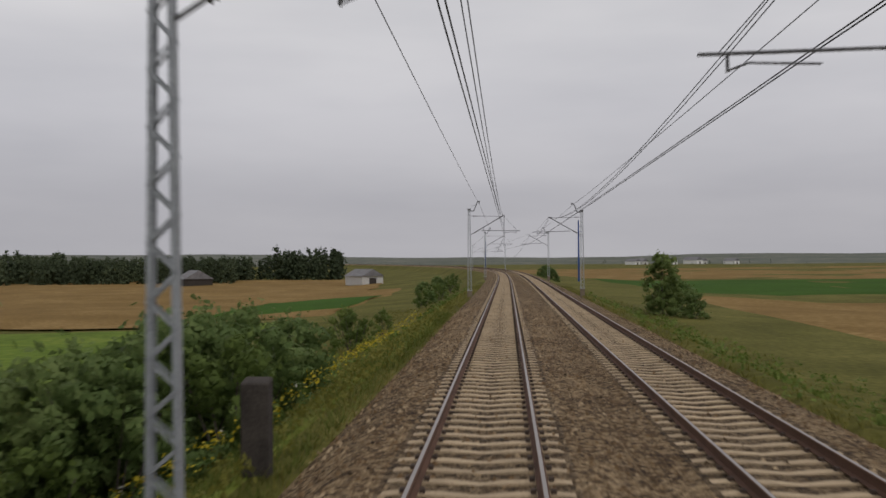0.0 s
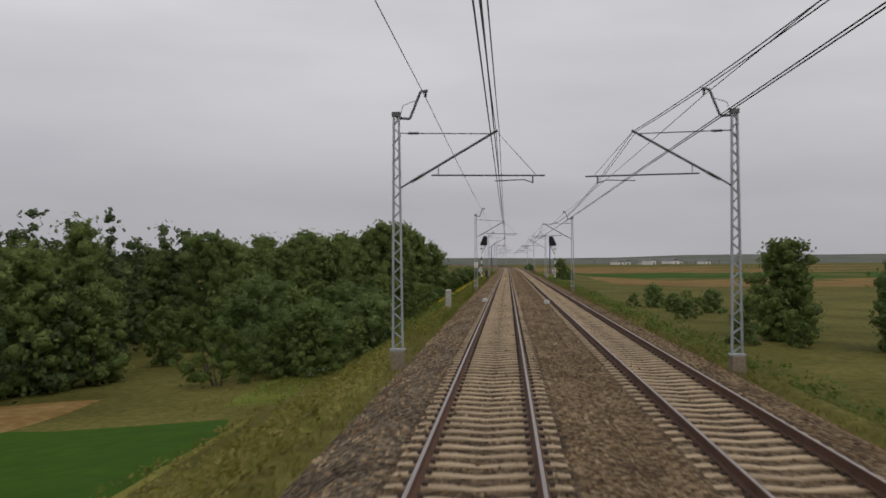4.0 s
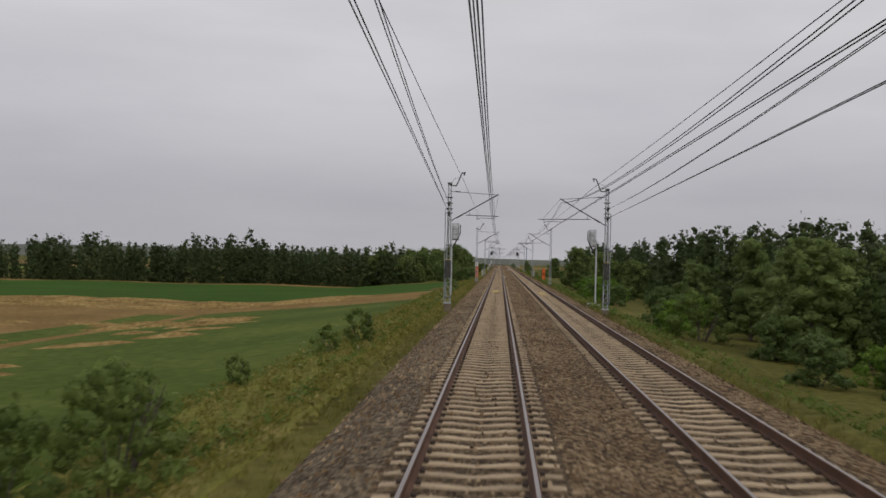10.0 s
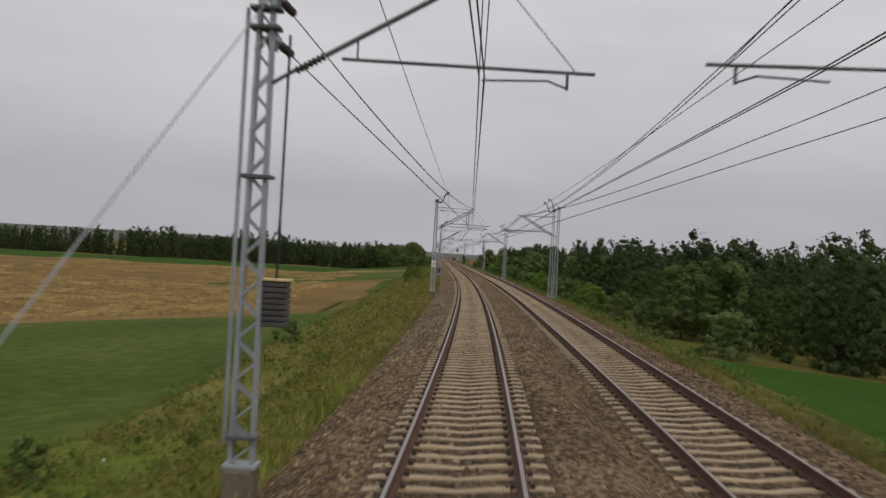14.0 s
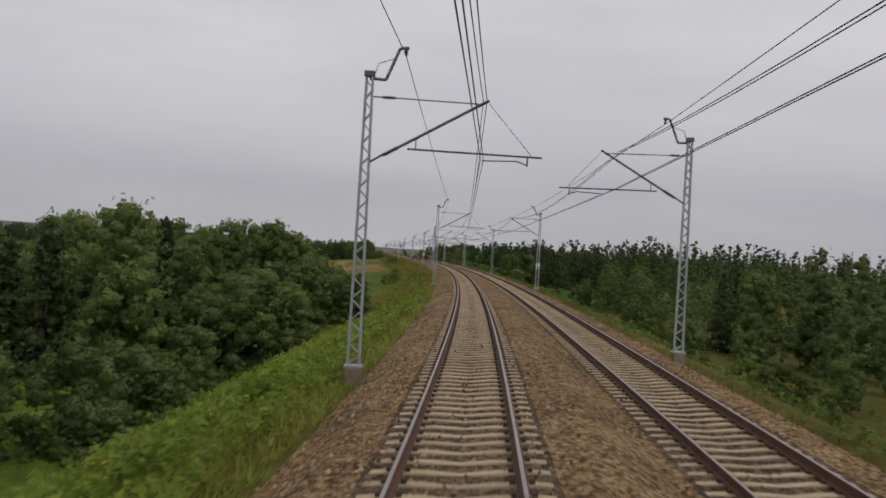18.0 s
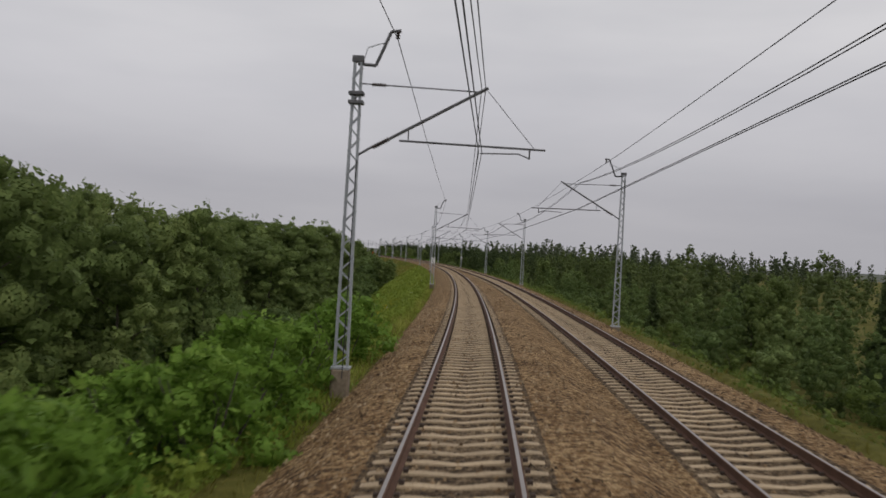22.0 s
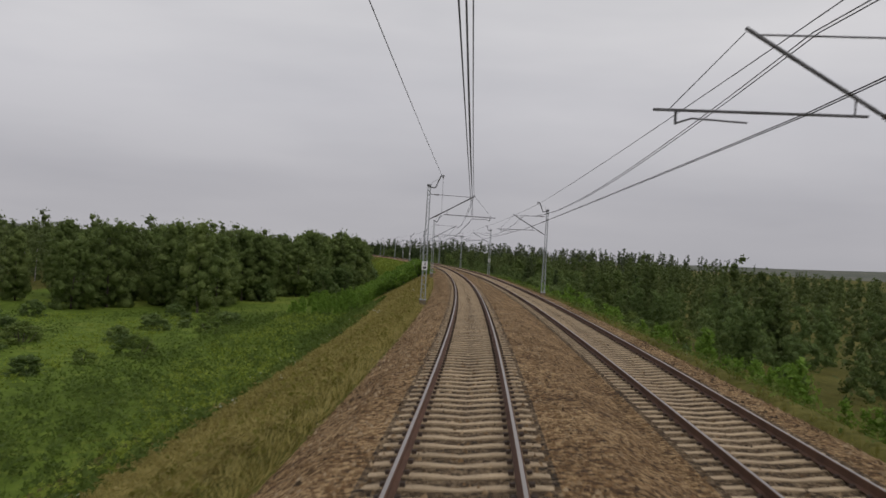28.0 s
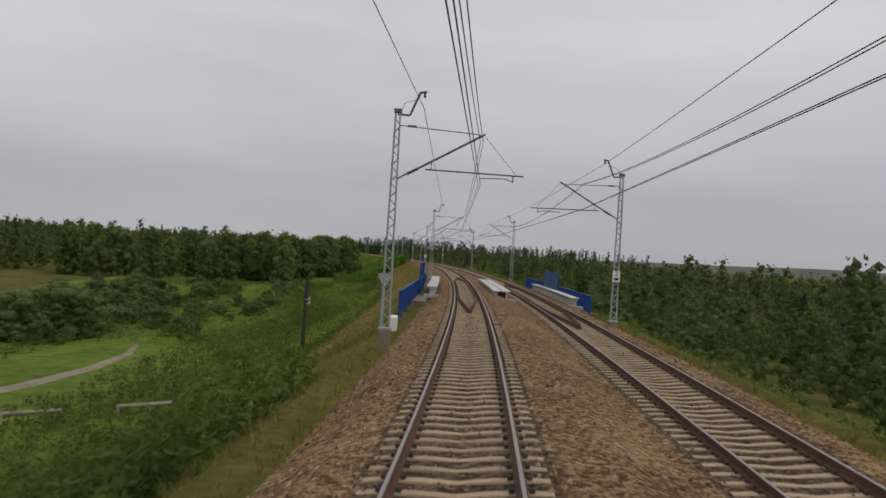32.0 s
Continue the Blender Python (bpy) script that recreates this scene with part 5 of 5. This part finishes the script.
KINDS = {
    "broad": [plant("tree", "dark green broadleaved tree on the low ground", "tree", "trees by the line", 10, 2.8, 0.05, 58, 24, 0.46, M_LEAF, seed=i) for i in (1, 2, 3)],
    "slim": [plant("tree", "slender dark green tree with an airy crown", "tree", "trees by the line", 10, 1.9, 0.10, 46, 23, 0.42, M_LEAF, seed=i) for i in (4, 5)],
    "fir": [plant("tree", "dark conifer with a pointed top", "tree", "trees by the line", 10, 2.2, 0.04, 52, 22, 0.42, M_PINE, shape="conifer", seed=i) for i in (6, 7)],
    "willow": [plant("willow_shrub", "grey-green rounded willow shrub", "shrub", "shrubs by the line", 4, 2.1, 0.03, 30, 24, 0.3, M_WILLOW, shape="dome", seed=i, stem=False) for i in (8, 9)],
    "bush": [plant("bush", "dark green bush in the grass", "bush", "bushes by the line", 2, 1.15, 0.03, 18, 20, 0.2, M_BUSH, shape="dome", seed=i, stem=False) for i in (10, 12)],
    "knot": [plant("knotweed", "bright green knotweed thicket on the bank", "shrub", "knotweed thickets", 2.2, 1.5, 0.05, 26, 22, 0.28, M_SHRUB, shape="dome", seed=i, stem=False) for i in (13, 14)],
}
for row in KINDS.values():
    for ob in row:
        ob["spare"] = 1


def grow(kind, s, n, h, rng=RNG, wide=1.0):
    """One plant of a kind, h metres high, at (s, n)."""
    row = KINDS[kind]
    src = row[rng.randint(len(row))]
    base = {"broad": 10, "slim": 10, "fir": 10, "willow": 4, "bush": 2, "knot": 2.2}[kind]
    x, y, z = place(s, n, float(ground_z(s, n)))
    k = h / base
    m = Matrix.Translation((x, y, z - 0.05)) @ Matrix.Rotation(rng.uniform(0, 6.28), 4, "Z") @ Matrix.Diagonal((k * wide, k * wide, k, 1))
    copy_thing(src, m)


def belt(kinds, count, s0, s1, n0, n1, h0, h1, wide=1.0, keep=None):
    """count plants strewn over a stretch of the plan."""
    made = 0
    for _ in range(count * 4):
        s, n = RNG.uniform(s0, s1), n0 + (n1 - n0) * RNG.uniform() ** 1.2
        if keep and not keep(s, n):
            continue
        grow(kinds[RNG.randint(len(kinds))], s, n, RNG.uniform(h0, h1), wide=wide)
        made += 1
        if made >= count:
            break


def woods(name, label, count, s0, s1, n0, n1, h0, h1, mat, per=9, size=0.75, keep=None, stems=False, conifer=0.35, seed=5, category="forest", spread=1.0, front=(1.0, 1.0), m=16):
    """A far wood: many crowns of leaf sprays in one mesh."""
    rng = np.random.RandomState(seed)
    pts, rads, sizes, trunks = [], [], [], []
    made = 0
    while made < count:
        s, n = s0 + (s1 - s0) * rng.uniform() ** front[0], n0 + (n1 - n0) * rng.uniform() ** front[1]
        if keep and not keep(s, n):
            made += 0.25
            continue
        made += 1
        h = rng.uniform(h0, h1) * (1.12 if rng.uniform() < 0.07 else 1.0)
        g = float(ground_z(s, n))
        cone = rng.uniform() < conifer
        f = np.linspace(0.06, 0.93, m) + rng.uniform(-0.02, 0.02, m)
        g2 = np.clip((f - 0.4) / 0.62, 0, 0.98)
        wide = 0.19 * h * (1.02 - np.clip(f, 0, 1)) ** 0.8 if cone else 0.205 * h * np.sqrt(1 - g2 * g2)
        wide = wide * spread
        r = wide * 0.75
        cr = np.maximum(0.42 * wide + 0.03 * h, 0.06 * h)
        a = rng.uniform(0, 2 * np.pi, m)
        r = r * rng.uniform(0.3, 1.1, m) * (1.0 - 0.45 * f)
        w = place(s, n, g)
        pts.append(np.stack([w[0] + r * np.cos(a), w[1] + r * np.sin(a), w[2] + f * h], 1))
        rads.append(cr * rng.uniform(0.8, 1.2, m))
        sizes.append(size * h / 10 * (1.08 - 0.35 * f))
        if stems and rng.uniform() < 0.3:
            trunks.append((w, h))
    v, f = foliage(np.concatenate(pts), np.concatenate(rads), per, np.concatenate(sizes), rng, fill=0.5, loose=1.5)
    ob = tagged(quick_mesh(name, v, f, mat), label, category, kind="stuff")
    if trunks:
        bm = fresh()
        for w, h in trunks:
            rod(bm, (w[0], w[1], w[2] - 0.2), (w[0] + rng.uniform(-.3, .3), w[1], w[2] + 0.7 * h), 0.09, 0.05, seg=4)
        part("birch_stems", bm, M_BIRCH, ob)
    return ob


# the grove and the forest edge beside the first straight
belt(("broad", "broad", "slim"), 38, 8, 62, -15, -38, 9.5, 13.0, keep=lambda s, n: n < -15 - max(0, s - 40) * 0.22)
belt(("broad", "willow"), 20, -60, 8, -15, -34, 4.0, 6.5)
for s, n, h in ((44, -18.5, 14.4), (48, -17, 12.5), (39, -20, 13.4), (52, -16.5, 11.5), (47, -13.6, 10.4), (54, -13.2, 9.6)):
    grow("broad", s, n, h)
belt(("broad", "slim", "broad"), 16, -42, 8, -22, -42, 9.0, 11.5)
belt(("willow", "broad"), 14, -66, -46, -8.5, -15, 2.8, 4.4)
belt(("bush", "willow"), 30, -66, 60, -10, -16, 2.0, 3.6)
woods("forest", "dark mixed forest along the far field edge", 600, -64, 4, -340, -30, 9.5, 13.2, M_PINE, per=10, size=0.62, seed=21, front=(2.2, 1.0))
woods("thicket", "dark shrubs along the forest edge", 270, -67, -57, -330, -26, 3.0, 7.0, M_PINE, per=9, size=0.7, conifer=0.1, seed=75, category="shrubs", spread=1.5)
belt(("broad", "slim"), 12, -62, -40, -26, -44, 9, 12)
woods("forest", "clump of taller trees standing out of the forest", 16, -58, -30, -104, -74, 14.0, 16.5, M_PINE, per=10, size=0.62, conifer=0.1, seed=95)
woods("forest", "clump of taller trees standing out of the forest", 9, -58, -30, -152, -130, 14.0, 16.5, M_PINE, per=10, size=0.62, conifer=0.1, seed=96)
for s, n, h in ((57, -5.9, 3.0), (58, -7.2, 4.2), (60, -8.6, 4.8), (56, -9.5, 4.6), (62, -7, 4.0), (64, -9, 4.6), (55, -7.8, 3.8), (66, -6.6, 3.2), (53, -8.6, 2.8), (55, -10.5, 3.3), (57, -12.5, 3.6), (60, -10.8, 3.4), (58, -8.2, 2.6), (63, -12, 3.6), (70, -10.5, 3.0), (76, -13, 3.8), (84, -12, 2.6), (98, -10, 2.8), (104, -11.5, 3.0), (112, -10, 2.2), (150, -10, 2.4), (163, -11, 3.2), (172, -9.5, 2.6), (185, -10.5, 3.4), (200, -9, 2.6), (215, -10, 3.0), (235, -9.5, 3.0)):
    grow("willow" if h > 3 else "bush", s, n, h)
for s, n, h in ((-207, -6.8, 2.3), (-292, -7.6, 2.1), (-297, -8.6, 1.6), (-310, -9.5, 1.3), (-324, -8.0, 2.4), (-327, -7.0, 2.5), (-329, -8.2, 2.2), (-352, -7.8, 1.1), (-447, -9.5, 1.4), (-487, -9.0, 1.7), (-493, -10.0, 1.9), (-476, -9.2, 1.2)):
    grow("bush", s, n, h)
woods("forest", "distant belt of trees beyond the fields", 200, 380, 450, -235, -150, 9, 13, M_FAR, per=7, size=1.1, seed=22, spread=1.5)
woods("forest", "distant belt of trees beyond the fields", 190, 370, 450, -152, -82, 8, 10.5, M_FAR, per=7, size=1.1, seed=23, spread=1.5)
woods("forest", "distant clump of tall trees", 50, 430, 480, -80, -42, 9, 14, M_FAR, per=7, size=1.1, seed=24, spread=1.4)
woods("forest", "low far hedges on the horizon", 380, 900, 1700, -600, 1000, 2.2, 5.0, M_FAR, per=4, size=2.0, m=6, seed=25, keep=lambda s, n: math.sin(s * 0.009 + 2.0 * math.sin(n * 0.011)) + math.sin(n * 0.023 + s * 0.004) > 0.5)
# right of the first straight
for s, n, h in ((116, 13.5, 5.6), (118, 15, 3.4), (113, 15.5, 2.4), (205, 9.2, 2.6), (215, 9.6, 3.0), (226, 9.4, 3.2), (240, 10, 3.2)):
    grow("willow" if h < 4 else "broad", s, n, h)
belt(("bush", "willow"), 16, -60, 0, 13, 22, 1.5, 3.0)
belt(("broad",), 5, -75, -55, 16, 26, 5, 7)
grow("broad", -171, 14.5, 8.3, wide=1.25)
belt(("broad", "broad", "slim"), 34, -420, -95, 18, 32, 6.0, 8.2, keep=lambda s, n: n > 18 + 5 * math.sin(s * 0.05), wide=1.2)
woods("forest", "dense dark green wood beside the railway", 640, -432, -70, 24, 110, 8.8, 10.8, M_PINE, per=11, size=0.66, conifer=0.05, seed=26, front=(1.0, 1.6))
belt(("willow", "willow", "knot", "bush"), 56, -432, -180, 13, 22, 1.6, 3.6, wide=1.15)
woods("thicket", "dense green shrubs at the edge of the wood", 210, -432, -75, 20, 30, 3.2, 6.0, M_THICKET, per=10, size=0.85, conifer=0.05, seed=74, category="shrubs", spread=1.5, keep=lambda s, n: n > 20 + 4 * math.sin(s * 0.05))
# the curve, left
belt(("broad", "slim", "fir", "broad"), 74, -705, -500, -17, -44, 7.5, 11.0, keep=lambda s, n: s < -570 or n < -24)
belt(("broad",), 26, -700, -610, -15.5, -27, 9.0, 12.0, wide=1.35)
belt(("willow", "willow", "broad"), 16, -588, -548, -9.5, -17, 4.2, 6.2, wide=1.2)
belt(("broad", "broad", "fir"), 20, -590, -545, -16, -32, 7.5, 10.0)
belt(("willow",), 50, -700, -520, -13, -34, 2.4, 5.0)
belt(("willow", "bush", "willow"), 60, -745, -575, -12.5, -18, 1.6, 3.6, wide=1.3)
belt(("broad", "slim", "broad"), 64, -800, -690, -16, -46, 9.5, 13.0, keep=lambda s, n: n < -16 - max(0.0, -735 - s) * 0.3)
belt(("willow", "willow"), 30, -800, -690, -13.5, -30, 3.2, 5.6, keep=lambda s, n: n < -13.5 - max(0.0, -735 - s) * 0.25)
woods("forest", "mixed forest on the valley floor", 760, -560, -800, -330, -34, 9.5, 13.5, M_VALLEY, per=10, size=0.62, stems=True, conifer=0.15, front=(1.0, 0.6), seed=27, keep=lambda s, n: s > -800 + 0.12 * (n + 40) and (s < -590 or n < -120))
belt(("slim", "broad"), 26, -812, -780, -30, -90, 10, 13)
belt(("knot",), 190, -793, -732, -3.7, -14.5, 1.7, 2.5, wide=1.1)
woods("thicket", "bright green knotweed thicket below the bank", 70, -815, -775, -21, -11, 1.4, 2.4, M_SHRUB, per=12, size=1.5, conifer=0, seed=71, category="shrubs", spread=1.5)
belt(("willow", "willow"), 26, -960, -815, -34, -66, 1.8, 3.4, wide=1.4)
for s, n, h in ((-944, -35, 5.0), (-941, -38, 5.4), (-946, -40, 4.8), (-938, -41, 4.6), (-899, -43, 4.8), (-896, -41, 4.0), (-880, -38, 3.4), (-884, -50, 3.6), (-972, -36, 4.4), (-968, -40, 4.0), (-975, -33, 3.2), (-950, -48, 3.6), (-985, -30, 2.4)):
    grow("willow", s, n, h, wide=1.4)
belt(("willow", "willow", "bush"), 26, -1005, -850, -30, -60, 1.4, 2.6, wide=1.4)
belt(("willow", "bush", "willow"), 34, -950, -822, -24, -31, 1.0, 2.0, wide=1.7)
belt(("willow", "bush"), 30, -975, -840, -37, -46, 1.2, 2.4, wide=1.7)
belt(("bush", "bush", "willow"), 9, -1021, -1003, -5.5, -10, 0.9, 1.6)
# the curve, right
belt(("broad", "slim", "fir"), 40, -1020, -500, 22, 36, 6.5, 9.0, keep=lambda s, n: n > 22 + 7 * (s > -1010) * (s < -850))
belt(("willow", "willow", "bush"), 60, -1020, -500, 12.5, 20, 1.8, 3.6, wide=1.1)
woods("thicket", "dense green shrubs and young trees along the forest edge", 420, -1030, -490, 19, 38, 3.2, 6.5, M_WILLOW, per=10, size=0.85, conifer=0.1, seed=73, category="shrubs", spread=1.5)
woods("thicket", "bright green knotweed thicket beyond the second track", 130, -900, -735, 11.5, 18, 1.8, 2.8, M_SHRUB, per=12, size=1.5, conifer=0, seed=72, category="shrubs", spread=1.5)
woods("forest", "mixed forest stretching beyond the bank", 760, -1010, -430, 27, 220, 8.0, 10.8, M_VALLEY, per=10, size=0.64, seed=28, front=(1.0, 1.8), keep=lambda s, n: n > 34 or s < -560)
woods("forest", "wooded rise closing the view", 330, -330, 150, 70, 330, 12.5, 19, M_FAR, per=7, size=0.8, m=12, seed=29, keep=lambda s, n: s < -70 or n > 130)
for row in KINDS.values():
    for ob in row:
        for o in (*ob.children_recursive, ob):
            bpy.data.objects.remove(o)


def turf(name, label, count, s0, s1, n0, n1, h0, h1, mat, seed, keep=None, lean=1.1, broad=1.0):
    """Tall grass: tufts of three blades."""
    rng = np.random.RandomState(seed)
    s, n = rng.uniform(s0, s1, count), n0 + (n1 - n0) * rng.uniform(0, 1, count) ** 1.35
    if keep is not None:
        k = keep(s, n)
        s, n = s[k], n[k]
    p = place(s, n, ground_z(s, n) - 0.03)
    k = len(p)
    h = rng.uniform(h0, h1, k) * rng.uniform(0.55, 1.25, k)
    v = []
    for j in range(3):
        a = rng.uniform(0, 2 * np.pi, k)
        w = (0.010 + 0.012 * rng.uniform(0, 1, k)) * broad
        d = np.stack([np.cos(a), np.sin(a), 0 * a], 1)
        c = np.stack([-np.sin(a), np.cos(a), 0 * a], 1)
        root = p + d * rng.uniform(0, 0.12, k)[:, None]
        tip = root + d * (h * lean * rng.uniform(0.2, 1.2, k))[:, None] + np.array((0, 0, 1.0)) * h[:, None]
        v.append(np.stack([root - c * w[:, None], root + c * w[:, None], tip], 1))
    v = np.concatenate(v).reshape(-1, 3)
    return tagged(quick_mesh(name, v, np.arange(len(v)).reshape(-1, 3), mat), label, "grass", kind="stuff")


def dryness(s, n):
    return 0.5 + 0.5 * np.sin(s * 0.021 + 1.0) * np.cos(n * 0.35 + s * 0.006)


turf("grass", "tall green and straw-coloured grass on the bank", 120000, -1060, 150, -2.75, -14, 0.10, 0.30, M_BLADE, 31, keep=lambda s, n: ((n < -3.7) | (s > -932) | (s < -991)) & ((s < -550) | (s > -76) | (n > -10.5)))
turf("grass", "dry golden grass on the bank", 48000, -968, -797, -2.8, -9.5, 0.10, 0.28, M_BLADE_DRY, 32)
turf("grass", "dry golden grass on the bank", 16000, -520, -90, -3.0, -9, 0.10, 0.28, M_BLADE_DRY, 33, keep=lambda s, n: dryness(s, n) > 0.62)
turf("grass", "tall grass on the bank beyond the second track", 42000, -1060, 150, 6.75, 13, 0.10, 0.3, M_BLADE, 34)
turf("grass", "rough meadow grass", 45000, -1060, -560, -11.5, -40, 0.25, 0.55, M_MEADOW_BLADE, 35, keep=lambda s, n: ~((s > -992) & (s < -950) & (n < -21.5) & (n > -33)))


def blossoms(name, label, count, s0, s1, n0, n1, mat, size, lift, seed):
    rng = np.random.RandomState(seed)
    s, n = rng.uniform(s0, s1, count), rng.uniform(n0, n1, count)
    c = np.repeat(place(s, n, ground_z(s, n) + lift * rng.uniform(0.7, 1.2, count)), 5, 0)
    c = c + rng.normal(size=c.shape) * size * 0.9
    v, f = leaf_quads(c, np.full(len(c), size), rng, flat=0.7)
    return tagged(quick_mesh(name, v, f, mat), label, "flowers", kind="stuff")


turf("grass", "lush green grass on the bank", 44000, -752, -470, -2.8, -11, 0.12, 0.34, M_LUSH_BLADE, 36)
turf("grass", "lush green grass on the bank", 28000, -70, 90, -2.9, -12, 0.12, 0.34, M_GREEN_BLADE, 37)
blossoms("goldenrod", "yellow flower heads among the grass", 900, -10, 90, -9, -4, M_FLOWER, 0.09, 0.75, 41)
blossoms("goldenrod", "yellow flower heads among the grass", 600, -760, -600, -9, -4.5, M_FLOWER, 0.08, 0.75, 42)
blossoms("wild_carrot", "white umbel flowers among the grass", 330, -1000, 60, -10, -3.6, M_UMBEL, 0.055, 0.8, 43)

turf("grass", "dry golden grass on the bank", 2000, -640, -560, -3.0, -9, 0.12, 0.3, M_BLADE_DRY, 38)



def weeds(label, count, s0, s1, n0, n1, h0, h1, mat, seed, keep=None, leaves=9):
    """Low leafy weeds in clumps among the grass."""
    rng = np.random.RandomState(seed)
    s, n = rng.uniform(s0, s1, count), n0 + (n1 - n0) * rng.uniform(0, 1, count) ** 1.2
    if keep is not None:
        k = keep(s, n)
        s, n = s[k], n[k]
    k, per = len(s), leaves
    h = rng.uniform(h0, h1, k)
    c = np.repeat(place(s, n, ground_z(s, n)), per, 0)
    hh = np.repeat(h, per)
    f = rng.uniform(0.1, 1.0, k * per)
    a, r = rng.uniform(0, 2 * np.pi, k * per), hh * 0.75 * np.sqrt(rng.uniform(0, 1, k * per)) * (1.15 - 0.6 * f)
    c = c + np.stack([r * np.cos(a), r * np.sin(a), f * hh], 1)
    v, q = leaf_quads(c, np.minimum(0.55 * hh, 0.26), rng, flat=0.35, long=0.34)
    return tagged(quick_mesh("weeds", v, q, mat), label, "weeds", kind="stuff")


weeds("olive and ochre weeds on the bank", 20000, -640, 100, -3.2, -12, 0.15, 0.4, M_OLIVE, 81, keep=lambda s, n: (n > -10.2) | (s > -70))
weeds("green leafy weeds on the bank", 3000, -640, 150, -4.0, -12, 0.25, 0.6, M_HERB, 82, keep=lambda s, n: ((n > -10.2) | (s > -70)) & (dryness(s, n) < 0.55))
weeds("green leafy weeds on the bank", 12000, -760, -560, -3.4, -13, 0.2, 0.5, M_LUSH_WEED, 83)
weeds("ochre dry weeds on the bank", 13000, -990, -797, -3.3, -11, 0.12, 0.34, M_STRAW_WEED, 84)
weeds("dry seed heads on the bank", 6000, -600, -80, -3.2, -10, 0.12, 0.34, M_STRAW_WEED, 87)
weeds("green leafy weeds below the bank", 6000, -1030, -810, -8.5, -24, 0.3, 0.7, M_HERB, 85, leaves=12)


def band(s, n):
    """Strips of one growth along the valley floor."""
    return np.sin(n * 0.42 + 0.02 * s + 0.8 * np.sin(s * 0.05)) + 0.5 * np.sin(s * 0.11 + n * 0.2)


def off_track(s, n):
    return ~((s > -992) & (s < -948) & (n < -21.5) & (n > -33))


weeds("rank bright green herbs in strips on the valley floor", 9000, -1020, -815, -10, -66, 0.4, 0.9, M_LUSH_WEED, 91, keep=lambda s, n: (band(s, n) > 0.1) & off_track(s, n), leaves=16)
weeds("dark green nettles in strips on the valley floor", 7500, -1020, -815, -11, -66, 0.6, 1.4, M_HERB, 92, keep=lambda s, n: (band(s, n) < -0.2) & off_track(s, n), leaves=16)
weeds("tall dull green weeds on the bank", 600, -1024, -1004, -4.2, -9.5, 0.6, 1.2, M_HERB, 94, leaves=26)
weeds("olive weeds on the golden bank", 3500, -990, -818, -3.2, -6, 0.12, 0.3, M_OLIVE, 93)
weeds("tall rank weeds on the bank", 2400, -700, -590, -4.6, -10.5, 0.6, 1.1, M_LUSH_WEED, 88, leaves=26)
weeds("grass tufts growing through the ballast", 60, -917.5, -914.5, 2.0, 2.7, 0.12, 0.3, M_OLIVE, 89)
weeds("grass tufts growing through the ballast", 40, -901, -896, 1.7, 2.2, 0.12, 0.28, M_OLIVE, 90)
weeds("low weeds beyond the second track", 7000, -1030, 120, 7.0, 13, 0.2, 0.5, M_HERB, 86)

# ---- loose ballast stones ----
rng = np.random.RandomState(51)
for centre, flip in ((0.0, 1), (TRACK_GAP, -1)):
    k = 64000 if flip == 1 else 30000
    s = rng.uniform(-1060, 90, k)
    d = rng.uniform(-2.9, 2.05, k)
    d = np.where((np.abs(d) < 0.95) & (rng.uniform(0, 1, k) < 0.35), -rng.uniform(1.2, 2.9, k), d)
    z = np.interp(d, [a for a, _ in BED], [b for _, b in BED])
    p = on_track(s, centre + flip * d, z + 0.01, centre)
    r = rng.uniform(0.026, 0.06, k)
    a = rng.uniform(0, 2 * np.pi, k)
    tips = [p + np.stack([np.cos(a + q) * r * e, np.sin(a + q) * r * e, -0.02 + 0 * r], 1) for q, e in ((0, 1.2), (1.7, 0.9), (3.2, 1.1), (4.6, 0.9))]
    top = p + np.stack([r * rng.uniform(-.5, .5, k), r * rng.uniform(-.5, .5, k), r * rng.uniform(0.6, 1.0, k)], 1)
    v = np.stack([*tips, top], 1).reshape(-1, 3)
    f = np.array([(0, 1, 4), (1, 2, 4), (2, 3, 4), (3, 0, 4)])
    f = (f[None] + 5 * np.arange(k)[:, None, None]).reshape(-1, 3)
    tagged(quick_mesh("ballast_stones", v, f, M_STONE), "loose brown crushed stones", "ballast", kind="stuff")
